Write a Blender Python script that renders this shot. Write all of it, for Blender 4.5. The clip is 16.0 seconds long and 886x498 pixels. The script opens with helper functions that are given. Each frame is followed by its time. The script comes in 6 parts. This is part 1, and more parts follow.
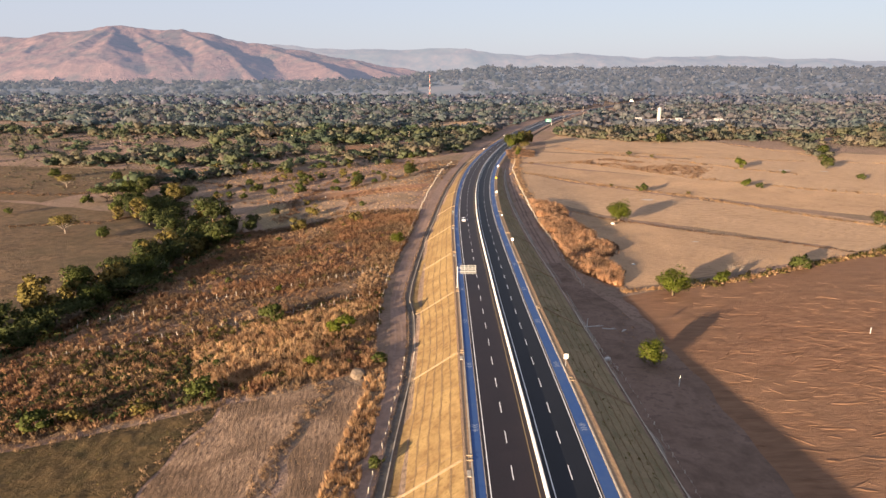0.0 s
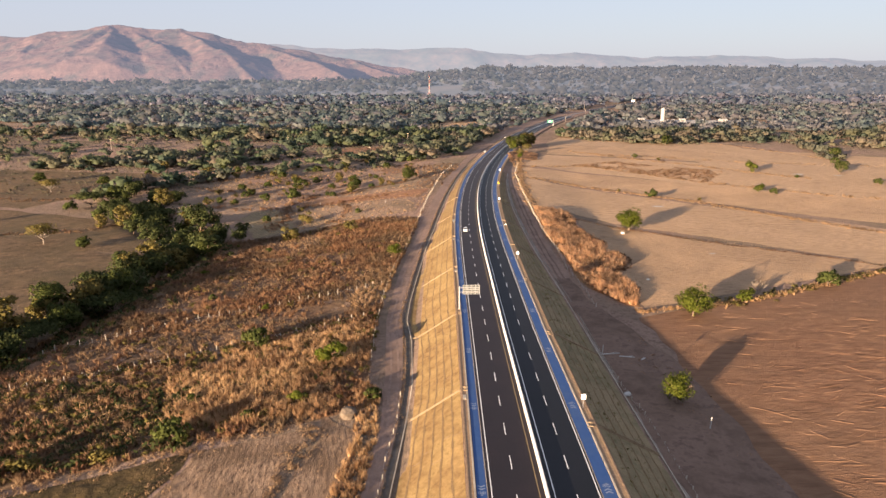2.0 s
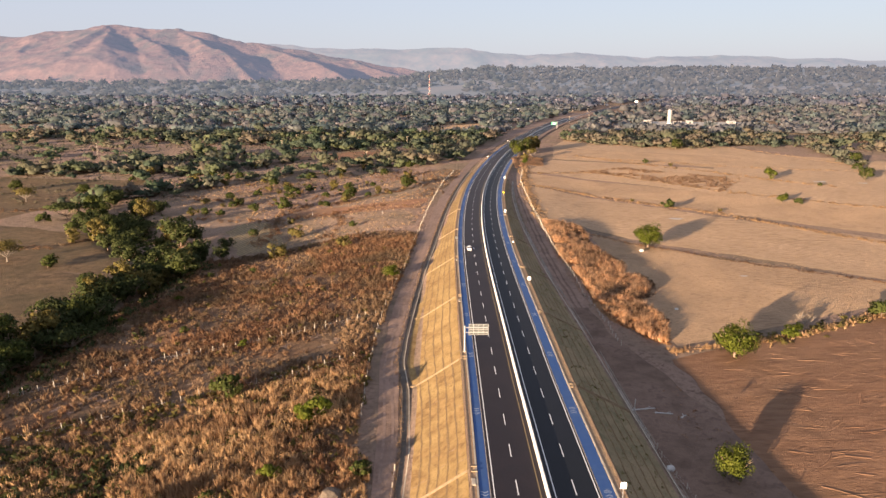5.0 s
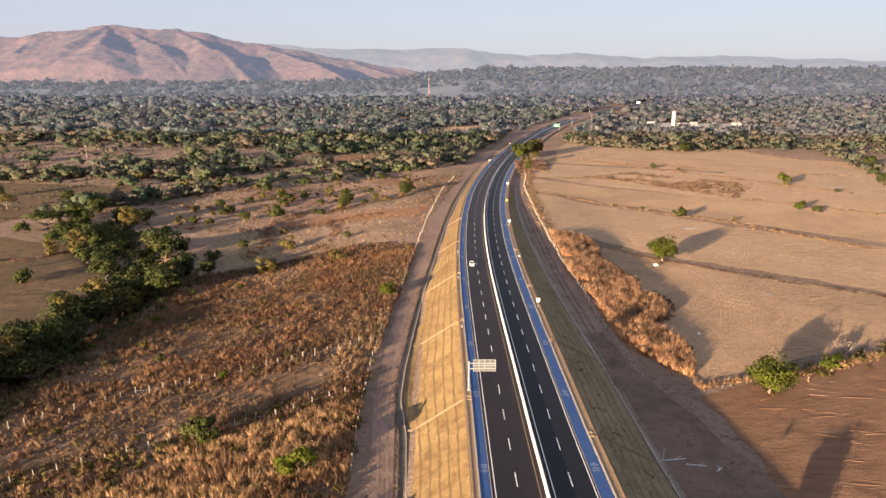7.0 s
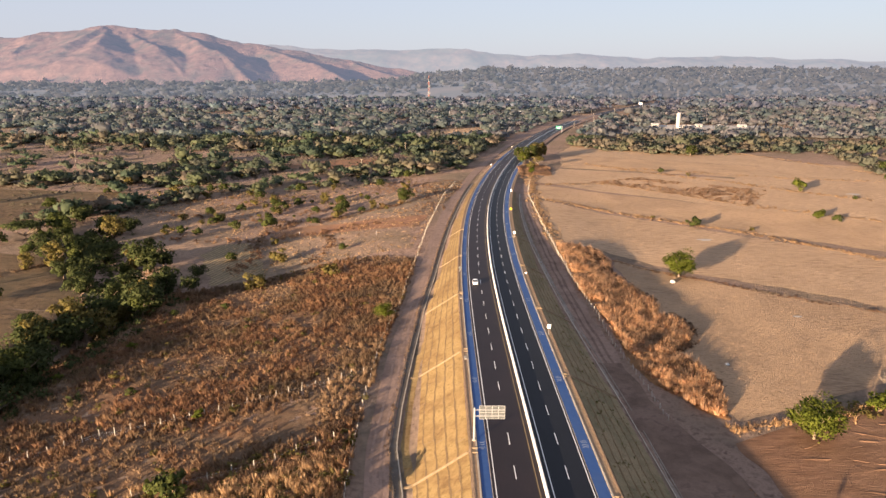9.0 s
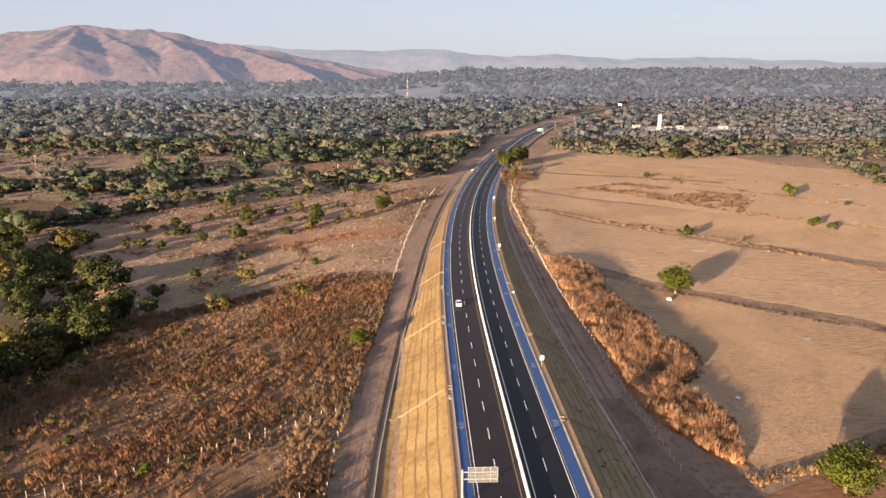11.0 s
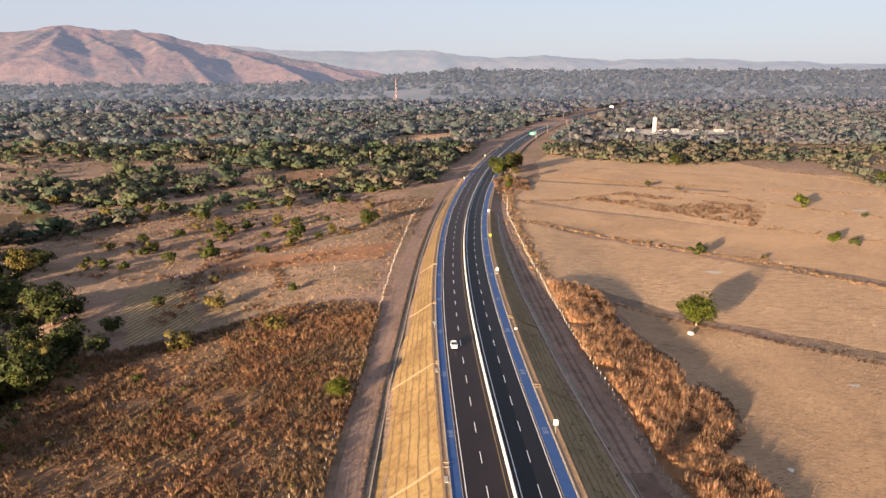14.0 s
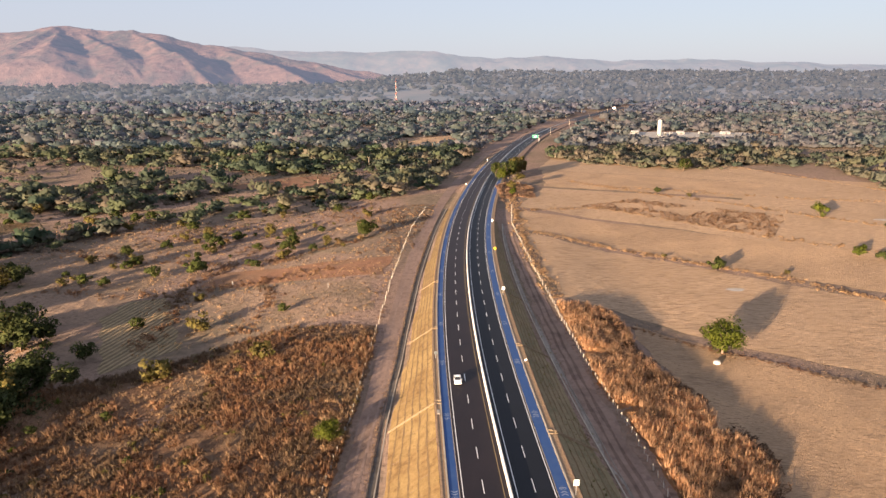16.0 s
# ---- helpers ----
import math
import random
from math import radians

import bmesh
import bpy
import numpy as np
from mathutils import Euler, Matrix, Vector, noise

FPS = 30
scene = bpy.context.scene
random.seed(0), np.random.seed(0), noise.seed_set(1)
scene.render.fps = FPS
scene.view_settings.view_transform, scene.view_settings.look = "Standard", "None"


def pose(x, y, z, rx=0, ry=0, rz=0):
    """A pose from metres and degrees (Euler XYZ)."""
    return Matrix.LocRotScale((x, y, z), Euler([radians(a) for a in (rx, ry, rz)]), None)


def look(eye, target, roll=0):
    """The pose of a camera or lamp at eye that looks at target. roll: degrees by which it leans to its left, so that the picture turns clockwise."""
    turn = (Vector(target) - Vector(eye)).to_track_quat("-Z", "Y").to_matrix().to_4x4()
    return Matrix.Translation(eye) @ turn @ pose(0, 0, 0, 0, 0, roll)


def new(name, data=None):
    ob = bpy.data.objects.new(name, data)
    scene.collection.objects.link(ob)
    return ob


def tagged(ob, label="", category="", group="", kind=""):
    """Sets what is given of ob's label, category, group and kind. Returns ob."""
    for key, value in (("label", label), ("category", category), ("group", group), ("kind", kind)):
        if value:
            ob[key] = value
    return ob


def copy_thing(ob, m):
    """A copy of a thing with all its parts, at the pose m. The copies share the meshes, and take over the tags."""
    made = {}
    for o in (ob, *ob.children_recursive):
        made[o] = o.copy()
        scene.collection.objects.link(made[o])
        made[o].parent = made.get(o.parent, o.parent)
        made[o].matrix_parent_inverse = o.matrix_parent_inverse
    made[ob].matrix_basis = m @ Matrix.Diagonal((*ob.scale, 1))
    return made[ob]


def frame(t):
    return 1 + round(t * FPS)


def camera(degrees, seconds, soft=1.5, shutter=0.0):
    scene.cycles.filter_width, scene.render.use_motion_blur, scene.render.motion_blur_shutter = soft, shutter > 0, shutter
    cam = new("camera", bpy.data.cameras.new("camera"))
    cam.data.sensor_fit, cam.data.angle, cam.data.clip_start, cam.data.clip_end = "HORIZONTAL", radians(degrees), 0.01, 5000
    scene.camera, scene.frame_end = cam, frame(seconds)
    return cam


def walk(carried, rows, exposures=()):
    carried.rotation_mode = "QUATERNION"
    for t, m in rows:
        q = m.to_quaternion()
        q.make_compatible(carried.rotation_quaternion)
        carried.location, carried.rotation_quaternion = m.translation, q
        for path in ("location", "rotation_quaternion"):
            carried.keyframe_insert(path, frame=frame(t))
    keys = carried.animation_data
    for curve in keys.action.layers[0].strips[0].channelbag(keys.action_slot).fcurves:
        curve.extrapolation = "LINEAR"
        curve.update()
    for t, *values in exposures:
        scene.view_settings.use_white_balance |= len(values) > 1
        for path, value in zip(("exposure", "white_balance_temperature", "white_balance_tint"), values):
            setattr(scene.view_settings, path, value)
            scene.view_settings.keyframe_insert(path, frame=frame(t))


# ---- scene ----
cam = camera(66.0, 16.0)
ROWS = [
    (0, 0.41, -0.28, 66.15, 75.915, 0.172, -0.540),
    (0.5, 0.39, 4.65, 66.30, 75.905, 0.150, -0.543),
    (1, 0.36, 9.60, 66.47, 75.897, 0.130, -0.567),
    (1.5, 0.32, 14.56, 66.63, 75.890, 0.111, -0.539),
    (2, 0.28, 19.54, 66.80, 75.885, 0.094, -0.586),
    (2.5, 0.23, 24.53, 66.98, 75.881, 0.078, -0.567),
    (3, 0.18, 29.52, 67.16, 75.879, 0.064, -0.565),
    (3.5, 0.13, 34.53, 67.34, 75.878, 0.051, -0.573),
    (4, 0.07, 39.55, 67.53, 75.878, 0.040, -0.587),
    (6.5, -0.20, 64.75, 68.54, 75.898, 0.007, -0.561),
    (7, -0.25, 69.81, 68.76, 75.904, 0.005, -0.608),
    (7.5, -0.29, 74.87, 68.98, 75.912, 0.005, -0.583),
    (8, -0.33, 79.93, 69.21, 75.921, 0.006, -0.615),
    (8.5, -0.36, 84.99, 69.43, 75.930, 0.008, -0.625),
    (9, -0.38, 90.06, 69.67, 75.939, 0.012, -0.618),
    (11.5, -0.34, 115.36, 70.90, 75.995, 0.055, -2.568),
    (12, -0.30, 120.41, 71.16, 76.007, 0.068, -2.566),
    (12.5, -0.24, 125.46, 71.43, 76.020, 0.083, -2.573),
    (13, -0.17, 130.50, 71.69, 76.032, 0.099, -2.576),
    (13.5, -0.08, 135.54, 71.97, 76.045, 0.116, -2.802),
    (14, 0.03, 140.56, 72.25, 76.057, 0.136, -3.288),
    (14.5, 0.15, 145.58, 72.53, 76.069, 0.156, -3.286),
    (15, 0.30, 150.59, 72.81, 76.081, 0.178, -3.289),
    (15.5, 0.46, 155.59, 73.11, 76.093, 0.202, -3.279),
    (16, 0.65, 160.58, 73.40, 76.105, 0.227, -3.262),
]
walk(cam, [(t, pose(x, y, z, tilt, 0, yaw)) for t, x, y, z, tilt, lean, yaw in ROWS])

# ---- light ----
SUN_TO = Vector((0.64, 0.77, -0.122)).normalized()      # low evening sun, from behind and to the left
scene.view_settings.exposure = 2.23
world = bpy.data.worlds.new("sky")
scene.world = world
world.use_nodes = True
wn = world.node_tree.nodes
sky = wn.new("ShaderNodeTexSky")
sky.sky_type = "NISHITA"
sky.sun_disc = False
sky.sun_elevation = radians(7.0)
sky.sun_rotation = math.atan2(-SUN_TO.x, -SUN_TO.y)
sky.altitude = 100
sky.air_density, sky.dust_density, sky.ozone_density = 1.0, 1.0, 2.0
haze = wn.new("ShaderNodeMix")                           # thin even haze over the whole sky
haze.data_type = "RGBA"
haze.inputs[0].default_value = 0.85
haze.inputs[7].default_value = (1.66, 1.71, 2.12, 1)
world.node_tree.links.new(sky.outputs["Color"], haze.inputs[6])
wn["Background"].inputs["Strength"].default_value = 0.077
world.node_tree.links.new(haze.outputs[2], wn["Background"].inputs["Color"])
sun = new("sun", bpy.data.lights.new("sun", "SUN"))
sun.data.energy, sun.data.angle, sun.data.color = 4.9, radians(0.6), (1.0, 0.73, 0.49)
sun.matrix_world = look((0, 0, 300), Vector((0, 0, 300)) + SUN_TO)

# ---- materials ----
def ramp(nt, fac, stops):
    r = nt.nodes.new("ShaderNodeValToRGB")
    e = r.color_ramp.elements
    while len(e) < len(stops):
        e.new(0.5)
    for k, (p, c) in enumerate(stops):
        e[k].position, e[k].color = p, (*c, 1)
    nt.links.new(fac, r.inputs["Fac"])
    return r.outputs["Color"]


def noise_tex(nt, scale, detail=5.0, rough=0.55, distort=0.0, vec=None):
    n = nt.nodes.new("ShaderNodeTexNoise")
    n.inputs["Scale"].default_value, n.inputs["Detail"].default_value = scale, detail
    n.inputs["Roughness"].default_value, n.inputs["Distortion"].default_value = rough, distort
    if vec is not None:
        nt.links.new(vec, n.inputs["Vector"])
    return n.outputs["Fac"]


def blend(nt, fac, a, b, mode="MIX"):
    m = nt.nodes.new("ShaderNodeMix")
    m.data_type, m.blend_type = "RGBA", mode
    if isinstance(fac, float):
        m.inputs[0].default_value = fac
    else:
        nt.links.new(fac, m.inputs[0])
    nt.links.new(a, m.inputs[6])
    nt.links.new(b, m.inputs[7])
    return m.outputs[2]


def surface(name, fine, fine_scale, coarse=None, coarse_scale=0.03, mix=(0.42, 0.6), rough=0.9, bump=0.0, bump_scale=2.0,
            rows=None, island=0.0, rand=0.0, metal=0.0, leaf=0.0, stretch=None, spec=0.1, palette=None, haze_glow=None):
    """A procedural material: fine colours, a second set in large patches, relief, optional crop rows, random tint by piece."""
    m = bpy.data.materials.new(name)
    m.use_nodes = True
    nt = m.node_tree
    p = nt.nodes["Principled BSDF"]
    tc = nt.nodes.new("ShaderNodeTexCoord")
    vec = tc.outputs["Object"]
    if stretch:
        mp = nt.nodes.new("ShaderNodeMapping")
        mp.inputs["Scale"].default_value, mp.inputs["Rotation"].default_value = stretch[0], (0, 0, radians(stretch[1]))
        nt.links.new(vec, mp.inputs["Vector"])
        fvec = mp.outputs["Vector"]
    else:
        fvec = vec
    lo, hi = 0.36, 0.64
    def spread(cs):
        return [(lo + (hi - lo) * k / max(1, len(cs) - 1), c) for k, c in enumerate(cs)]
    col = ramp(nt, noise_tex(nt, fine_scale, 6, 0.65, 0.3, fvec), spread(fine))
    if coarse:
        c2 = ramp(nt, noise_tex(nt, fine_scale * 0.6, 6, 0.65, 0.2, fvec), spread(coarse))
        mask = ramp(nt, noise_tex(nt, coarse_scale, 5, 0.6, 0.6, vec), [(mix[0], (0, 0, 0)), (mix[1], (1, 1, 1))])
        col = blend(nt, mask, col, c2)
    if palette:
        at = nt.nodes.new("ShaderNodeAttribute")
        at.attribute_name = "tint"
        own = ramp(nt, at.outputs["Fac"], [(k / (len(palette) - 1), c) for k, c in enumerate(palette)])
        col = blend(nt, 0.8, col, own)
    height = noise_tex(nt, bump_scale, 6, 0.7, 0.2, fvec)
    if rows:
        mp = nt.nodes.new("ShaderNodeMapping")
        mp.inputs["Rotation"].default_value = (0, 0, radians(rows[0]))
        nt.links.new(vec, mp.inputs["Vector"])
        w = nt.nodes.new("ShaderNodeTexWave")
        w.bands_direction = "X"
        w.inputs["Scale"].default_value, w.inputs["Distortion"].default_value = 0.314 / rows[1], rows[4]
        w.inputs["Detail"].default_value, w.inputs["Detail Scale"].default_value = 3, 0.25
        nt.links.new(mp.outputs["Vector"], w.inputs["Vector"])
        dark = ramp(nt, w.outputs["Fac"], [(0.0, (1 - rows[2],) * 3), (0.7, (1, 1, 1))])
        col = blend(nt, 1.0, col, dark, "MULTIPLY")
        add = nt.nodes.new("ShaderNodeMath")
        add.operation = "MULTIPLY_ADD"
        nt.links.new(w.outputs["Fac"], add.inputs[0])
        add.inputs[1].default_value = rows[3]
        nt.links.new(height, add.inputs[2])
        height = add.outputs[0]
    if island or rand:
        src = nt.nodes.new("ShaderNodeNewGeometry").outputs["Random Per Island"] if island else nt.nodes.new("ShaderNodeObjectInfo").outputs["Random"]
        v = island or rand
        mr = nt.nodes.new("ShaderNodeMapRange")
        mr.inputs[3].default_value, mr.inputs[4].default_value = 1 - v, 1 + v
        nt.links.new(src, mr.inputs[0])
        hs = nt.nodes.new("ShaderNodeHueSaturation")
        nt.links.new(mr.outputs[0], hs.inputs["Value"])
        nt.links.new(col, hs.inputs["Color"])
        col = hs.outputs["Color"]
    nt.links.new(col, p.inputs["Base Color"])
    p.inputs["Roughness"].default_value, p.inputs["Metallic"].default_value = rough, metal
    p.inputs["Specular IOR Level"].default_value = spec
    if haze_glow:                                              # far backdrop: evening haze painted as the surface's own emission
        p.inputs["Emission Color"].default_value, p.inputs["Emission Strength"].default_value = (*haze_glow, 1), 1.0
    if bump:
        b = nt.nodes.new("ShaderNodeBump")
        b.inputs["Strength"].default_value, b.inputs["Distance"].default_value = 1.0, bump
        nt.links.new(height, b.inputs["Height"])
        nt.links.new(b.outputs["Normal"], p.inputs["Normal"])
    if leaf:
        tr = nt.nodes.new("ShaderNodeBsdfTranslucent")
        nt.links.new(col, tr.inputs["Color"])
        mx = nt.nodes.new("ShaderNodeMixShader")
        mx.inputs[0].default_value = leaf
        nt.links.new(p.outputs[0], mx.inputs[1])
        nt.links.new(tr.outputs[0], mx.inputs[2])
        nt.links.new(mx.outputs[0], nt.nodes["Material Output"].inputs["Surface"])
    return m


M = {}
M["ground"] = surface("dry_ground", [(0.148, 0.101, 0.080), (0.295, 0.208, 0.162), (0.197, 0.137, 0.107)], 0.5, [(0.132, 0.109, 0.080), (0.247, 0.183, 0.132)], 0.014, bump=0.9, bump_scale=1.0, spec=0.0)
M["stubble"] = surface("stubble", [(0.188, 0.121, 0.073), (0.491, 0.330, 0.199), (0.314, 0.206, 0.122)], 1.3, [(0.408, 0.277, 0.173), (0.230, 0.152, 0.092)], 0.025, bump=0.5, bump_scale=2.6, rows=(-50, 1.6, 0.06, 0.08, 9.0), stretch=((0.4, 1.7, 1), 40))
M["stubble_pale"] = surface("stubble_pale", [(0.230, 0.152, 0.092), (0.533, 0.366, 0.228)], 1.0, [(0.240, 0.162, 0.098), (0.439, 0.298, 0.186)], 0.02, bump=0.5, bump_scale=1.3, rows=(-50, 2.2, 0.03, 0.08, 8.0), stretch=((0.3, 1.6, 1), 40))
M["plough"] = surface("ploughed_soil", [(0.114, 0.061, 0.035), (0.186, 0.102, 0.061), (0.228, 0.129, 0.076)], 0.5, [(0.144, 0.081, 0.048), (0.213, 0.123, 0.074)], 0.02, bump=0.35, bump_scale=0.9, rows=(62, 5.0, 0.04, 0.06, 16.0), stretch=((0.4, 1.8, 1), -20))
M["near_stubble"] = surface("cut_stubble", [(0.09, 0.06, 0.042), (0.23, 0.156, 0.105), (0.30, 0.21, 0.14)], 1.0, [(0.15, 0.10, 0.066), (0.10, 0.068, 0.044)], 0.07, bump=0.4, bump_scale=1.6, rows=(-8, 1.3, 0.05, 0.12, 6.0), stretch=((1.6, 0.5, 1), -12))
M["pasture"] = surface("dry_pasture", [(0.074, 0.050, 0.030), (0.136, 0.091, 0.053), (0.175, 0.118, 0.069)], 0.3, [(0.083, 0.063, 0.035), (0.131, 0.092, 0.054)], 0.03, bump=0.5, bump_scale=0.8)
M["olive"] = surface("olive_dry_grass", [(0.041, 0.029, 0.014), (0.074, 0.051, 0.024), (0.109, 0.073, 0.036)], 0.4, [(0.047, 0.038, 0.017), (0.082, 0.057, 0.027)], 0.05, bump=0.5, bump_scale=1.0)
M["red_soil"] = surface("red_soil", [(0.192, 0.100, 0.060), (0.288, 0.156, 0.092)], 0.3, [(0.240, 0.144, 0.088), (0.176, 0.104, 0.064)], 0.04, bump=0.35, bump_scale=1.0, rows=(80, 1.8, 0.08, 0.3, 3.0))
M["grey_field"] = surface("grey_dry_field", [(0.161, 0.111, 0.080), (0.300, 0.210, 0.149), (0.217, 0.150, 0.105)], 0.6, [(0.145, 0.111, 0.076), (0.249, 0.173, 0.121)], 0.04, bump=0.8, bump_scale=1.4, rows=(20, 4.0, 0.08, 0.15, 14.0))
M["crop"] = surface("crop_rows", [(0.230, 0.172, 0.103), (0.356, 0.265, 0.155)], 0.6, [(0.196, 0.159, 0.092), (0.299, 0.224, 0.132)], 0.05, bump=0.4, bump_scale=1.0, rows=(15, 2.0, 0.5, 1.2, 3.0))
# same soil twice: this copy darkened for embankment shade, the next lightened for sun
M["dirt"] = surface("shaded_dirt", [(0.114, 0.077, 0.061), (0.181, 0.124, 0.095), (0.148, 0.101, 0.077)], 0.4, [(0.100, 0.068, 0.052), (0.163, 0.111, 0.083)], 0.07, bump=0.25, bump_scale=1.2, rough=0.95)
M["track"] = surface("sunlit_dirt", [(0.171, 0.117, 0.095), (0.271, 0.188, 0.148), (0.222, 0.154, 0.120)], 0.4, [(0.150, 0.103, 0.081), (0.244, 0.169, 0.129)], 0.07, bump=0.25, bump_scale=1.2, rough=0.95)
M["rut"] = surface("worn_dirt", [(0.182, 0.127, 0.101), (0.267, 0.187, 0.147)], 0.5, bump=0.05)
M["straw"] = surface("straw_blanket", [(0.17, 0.115, 0.05), (0.285, 0.198, 0.088), (0.22, 0.15, 0.066)], 0.9, [(0.14, 0.088, 0.04), (0.25, 0.165, 0.074)], 0.12, bump=0.14, bump_scale=3.0, rand=0.05)
# the same straw, greyer and greener: slope shade is put into this colour
M["straw_grey"] = surface("shaded_straw_blanket", [(0.175, 0.133, 0.079), (0.248, 0.189, 0.110), (0.156, 0.128, 0.075)], 1.5, [(0.133, 0.119, 0.066), (0.202, 0.160, 0.092)], 0.12, bump=0.15, bump_scale=4.0, rand=0.08)
M["seam"] = surface("seam_soil", [(0.12, 0.082, 0.045), (0.175, 0.12, 0.066)], 2.0, bump=0.1)
M["shoulder"] = surface("shoulder_soil", [(0.20, 0.132, 0.088), (0.30, 0.205, 0.13)], 1.5, [(0.31, 0.215, 0.13), (0.23, 0.155, 0.095)], 0.2, bump=0.1, bump_scale=3)
# one asphalt in two tints: the difference in reflected light is put into colour
M["asphalt_w"] = surface("asphalt_warm", [(0.015, 0.011, 0.012), (0.020, 0.015, 0.017)], 3.0, [(0.018, 0.013, 0.014), (0.024, 0.017, 0.019)], 0.12, rough=0.62, bump=0.01, bump_scale=40, spec=0.22)
M["asphalt_c"] = surface("asphalt_cool", [(0.005, 0.006, 0.009), (0.008, 0.009, 0.012)], 3.0, [(0.007, 0.007, 0.011), (0.008, 0.010, 0.014)], 0.12, rough=0.62, bump=0.01, bump_scale=40, spec=0.22)
M["blue"] = surface("blue_lane_paint", [(0.023, 0.065, 0.190), (0.034, 0.079, 0.211)], 0.8, [(0.042, 0.084, 0.197), (0.029, 0.069, 0.186)], 0.15, rough=0.65, spec=0.2)
M["white"] = surface("white_road_paint", [(0.70, 0.69, 0.66), (0.80, 0.79, 0.76)], 2.0, rough=0.7)
M["worn_mark"] = surface("worn_pale_paint", [(0.20, 0.23, 0.29), (0.32, 0.35, 0.40)], 3.0, rough=0.7)
M["yellow"] = surface("yellow_road_paint", [(0.210, 0.155, 0.080), (0.250, 0.190, 0.100)], 2.0, rough=0.7)
M["concrete"] = surface("pale_concrete", [(0.33, 0.29, 0.23), (0.45, 0.39, 0.31)], 0.8, [(0.28, 0.24, 0.19), (0.38, 0.33, 0.27)], 0.1, bump=0.02, bump_scale=6, rand=0.05)
M["chute"] = surface("mortar", [(0.212, 0.156, 0.097), (0.299, 0.224, 0.144)], 1.2, bump=0.02, bump_scale=5)
M["barrier"] = surface("whitewashed_concrete", [(0.60, 0.58, 0.55), (0.68, 0.66, 0.63)], 0.6, [(0.50, 0.47, 0.43), (0.64, 0.62, 0.58)], 0.08, bump=0.01, bump_scale=8, rand=0.04)
# dark tone stands in for the shade inside a deeper channel
M["drain"] = surface("dark_concrete", [(0.088, 0.077, 0.066), (0.132, 0.116, 0.099)], 0.8, [(0.066, 0.055, 0.047), (0.110, 0.094, 0.077)], 0.15, bump=0.03)
M["drain_dry"] = surface("dusty_concrete", [(0.20, 0.172, 0.142), (0.29, 0.25, 0.21)], 0.8, [(0.15, 0.125, 0.10), (0.24, 0.205, 0.17)], 0.15, bump=0.03)
M["rock"] = surface("stone", [(0.096, 0.075, 0.057), (0.150, 0.120, 0.093)], 1.5, bump=0.1, bump_scale=2)
M["alu"] = surface("aluminium", [(0.085, 0.092, 0.092), (0.125, 0.132, 0.13)], 1.0, rough=0.6, metal=0.1)
M["steel"] = surface("galvanised_steel", [(0.38, 0.38, 0.38), (0.5, 0.5, 0.5)], 2.0, rough=0.5, metal=0.7)
M["sign_white"] = surface("sign_white", [(0.78, 0.78, 0.76), (0.82, 0.82, 0.80)], 1.0, rough=0.5)
M["sign_yellow"] = surface("sign_yellow", [(0.75, 0.50, 0.03), (0.80, 0.55, 0.05)], 1.0, rough=0.5)
M["sign_green"] = surface("sign_green", [(0.03, 0.22, 0.13), (0.04, 0.26, 0.16)], 1.0, rough=0.5)
M["dark_bar"] = surface("dark_bar", [(0.05, 0.05, 0.05), (0.07, 0.07, 0.07)], 1.0)
M["post"] = surface("pale_fence_post", [(0.338, 0.300, 0.254), (0.450, 0.413, 0.346)], 3.0, rand=0.12)
M["wood_pole"] = surface("weathered_bamboo", [(0.50, 0.40, 0.26), (0.62, 0.50, 0.34)], 2.0, bump=0.02)
M["bark"] = surface("bark", [(0.14, 0.10, 0.075), (0.24, 0.18, 0.13)], 3.0, bump=0.05, bump_scale=5)
M["pale_bark"] = surface("pale_bark", [(0.192, 0.156, 0.126), (0.264, 0.222, 0.180)], 3.0, bump=0.05, bump_scale=5)
M["leaf"] = surface("leaves", [(0.045, 0.060, 0.016), (0.085, 0.095, 0.026)], 0.5, rough=0.75, island=0.2, leaf=0.35)
M["leaf_dark"] = surface("dark_leaves", [(0.037, 0.050, 0.018), (0.075, 0.085, 0.030)], 0.4, rough=0.75, island=0.2, leaf=0.35)
M["leaf_bright"] = surface("bright_leaves", [(0.085, 0.108, 0.016), (0.150, 0.165, 0.028)], 0.5, rough=0.75, island=0.2, leaf=0.5)
M["leaf_olive"] = surface("olive_leaves", [(0.103, 0.092, 0.029), (0.184, 0.144, 0.046)], 0.5, rough=0.8, island=0.2, leaf=0.35)
M["leaf_dry"] = surface("dry_leaves", [(0.20, 0.13, 0.06), (0.30, 0.19, 0.09)], 0.5, rough=0.85, island=0.2, leaf=0.35)
M["scrub_olive"] = surface("olive_scrub", [(0.105, 0.098, 0.068), (0.165, 0.140, 0.098), (0.090, 0.092, 0.066)], 0.1, rough=0.95, island=0.12, leaf=0.4)
M["brush"] = surface("dry_brush", [(0.174, 0.092, 0.056), (0.308, 0.172, 0.098), (0.414, 0.246, 0.138)], 0.16, [(0.160, 0.113, 0.074), (0.267, 0.182, 0.110)], 0.05, mix=(0.44, 0.6), rough=0.95, island=0.05, leaf=0.5)
M["brush_dark"] = surface("dark_brush", [(0.111, 0.068, 0.044), (0.189, 0.111, 0.068)], 0.16, rough=0.95, island=0.2, leaf=0.45)
M["gold_grass"] = surface("golden_grass", [(0.450, 0.290, 0.157), (0.667, 0.452, 0.249), (0.377, 0.232, 0.125)], 0.12, [(0.290, 0.174, 0.099), (0.464, 0.290, 0.160)], 0.07, rough=0.95, island=0.05, leaf=0.5)
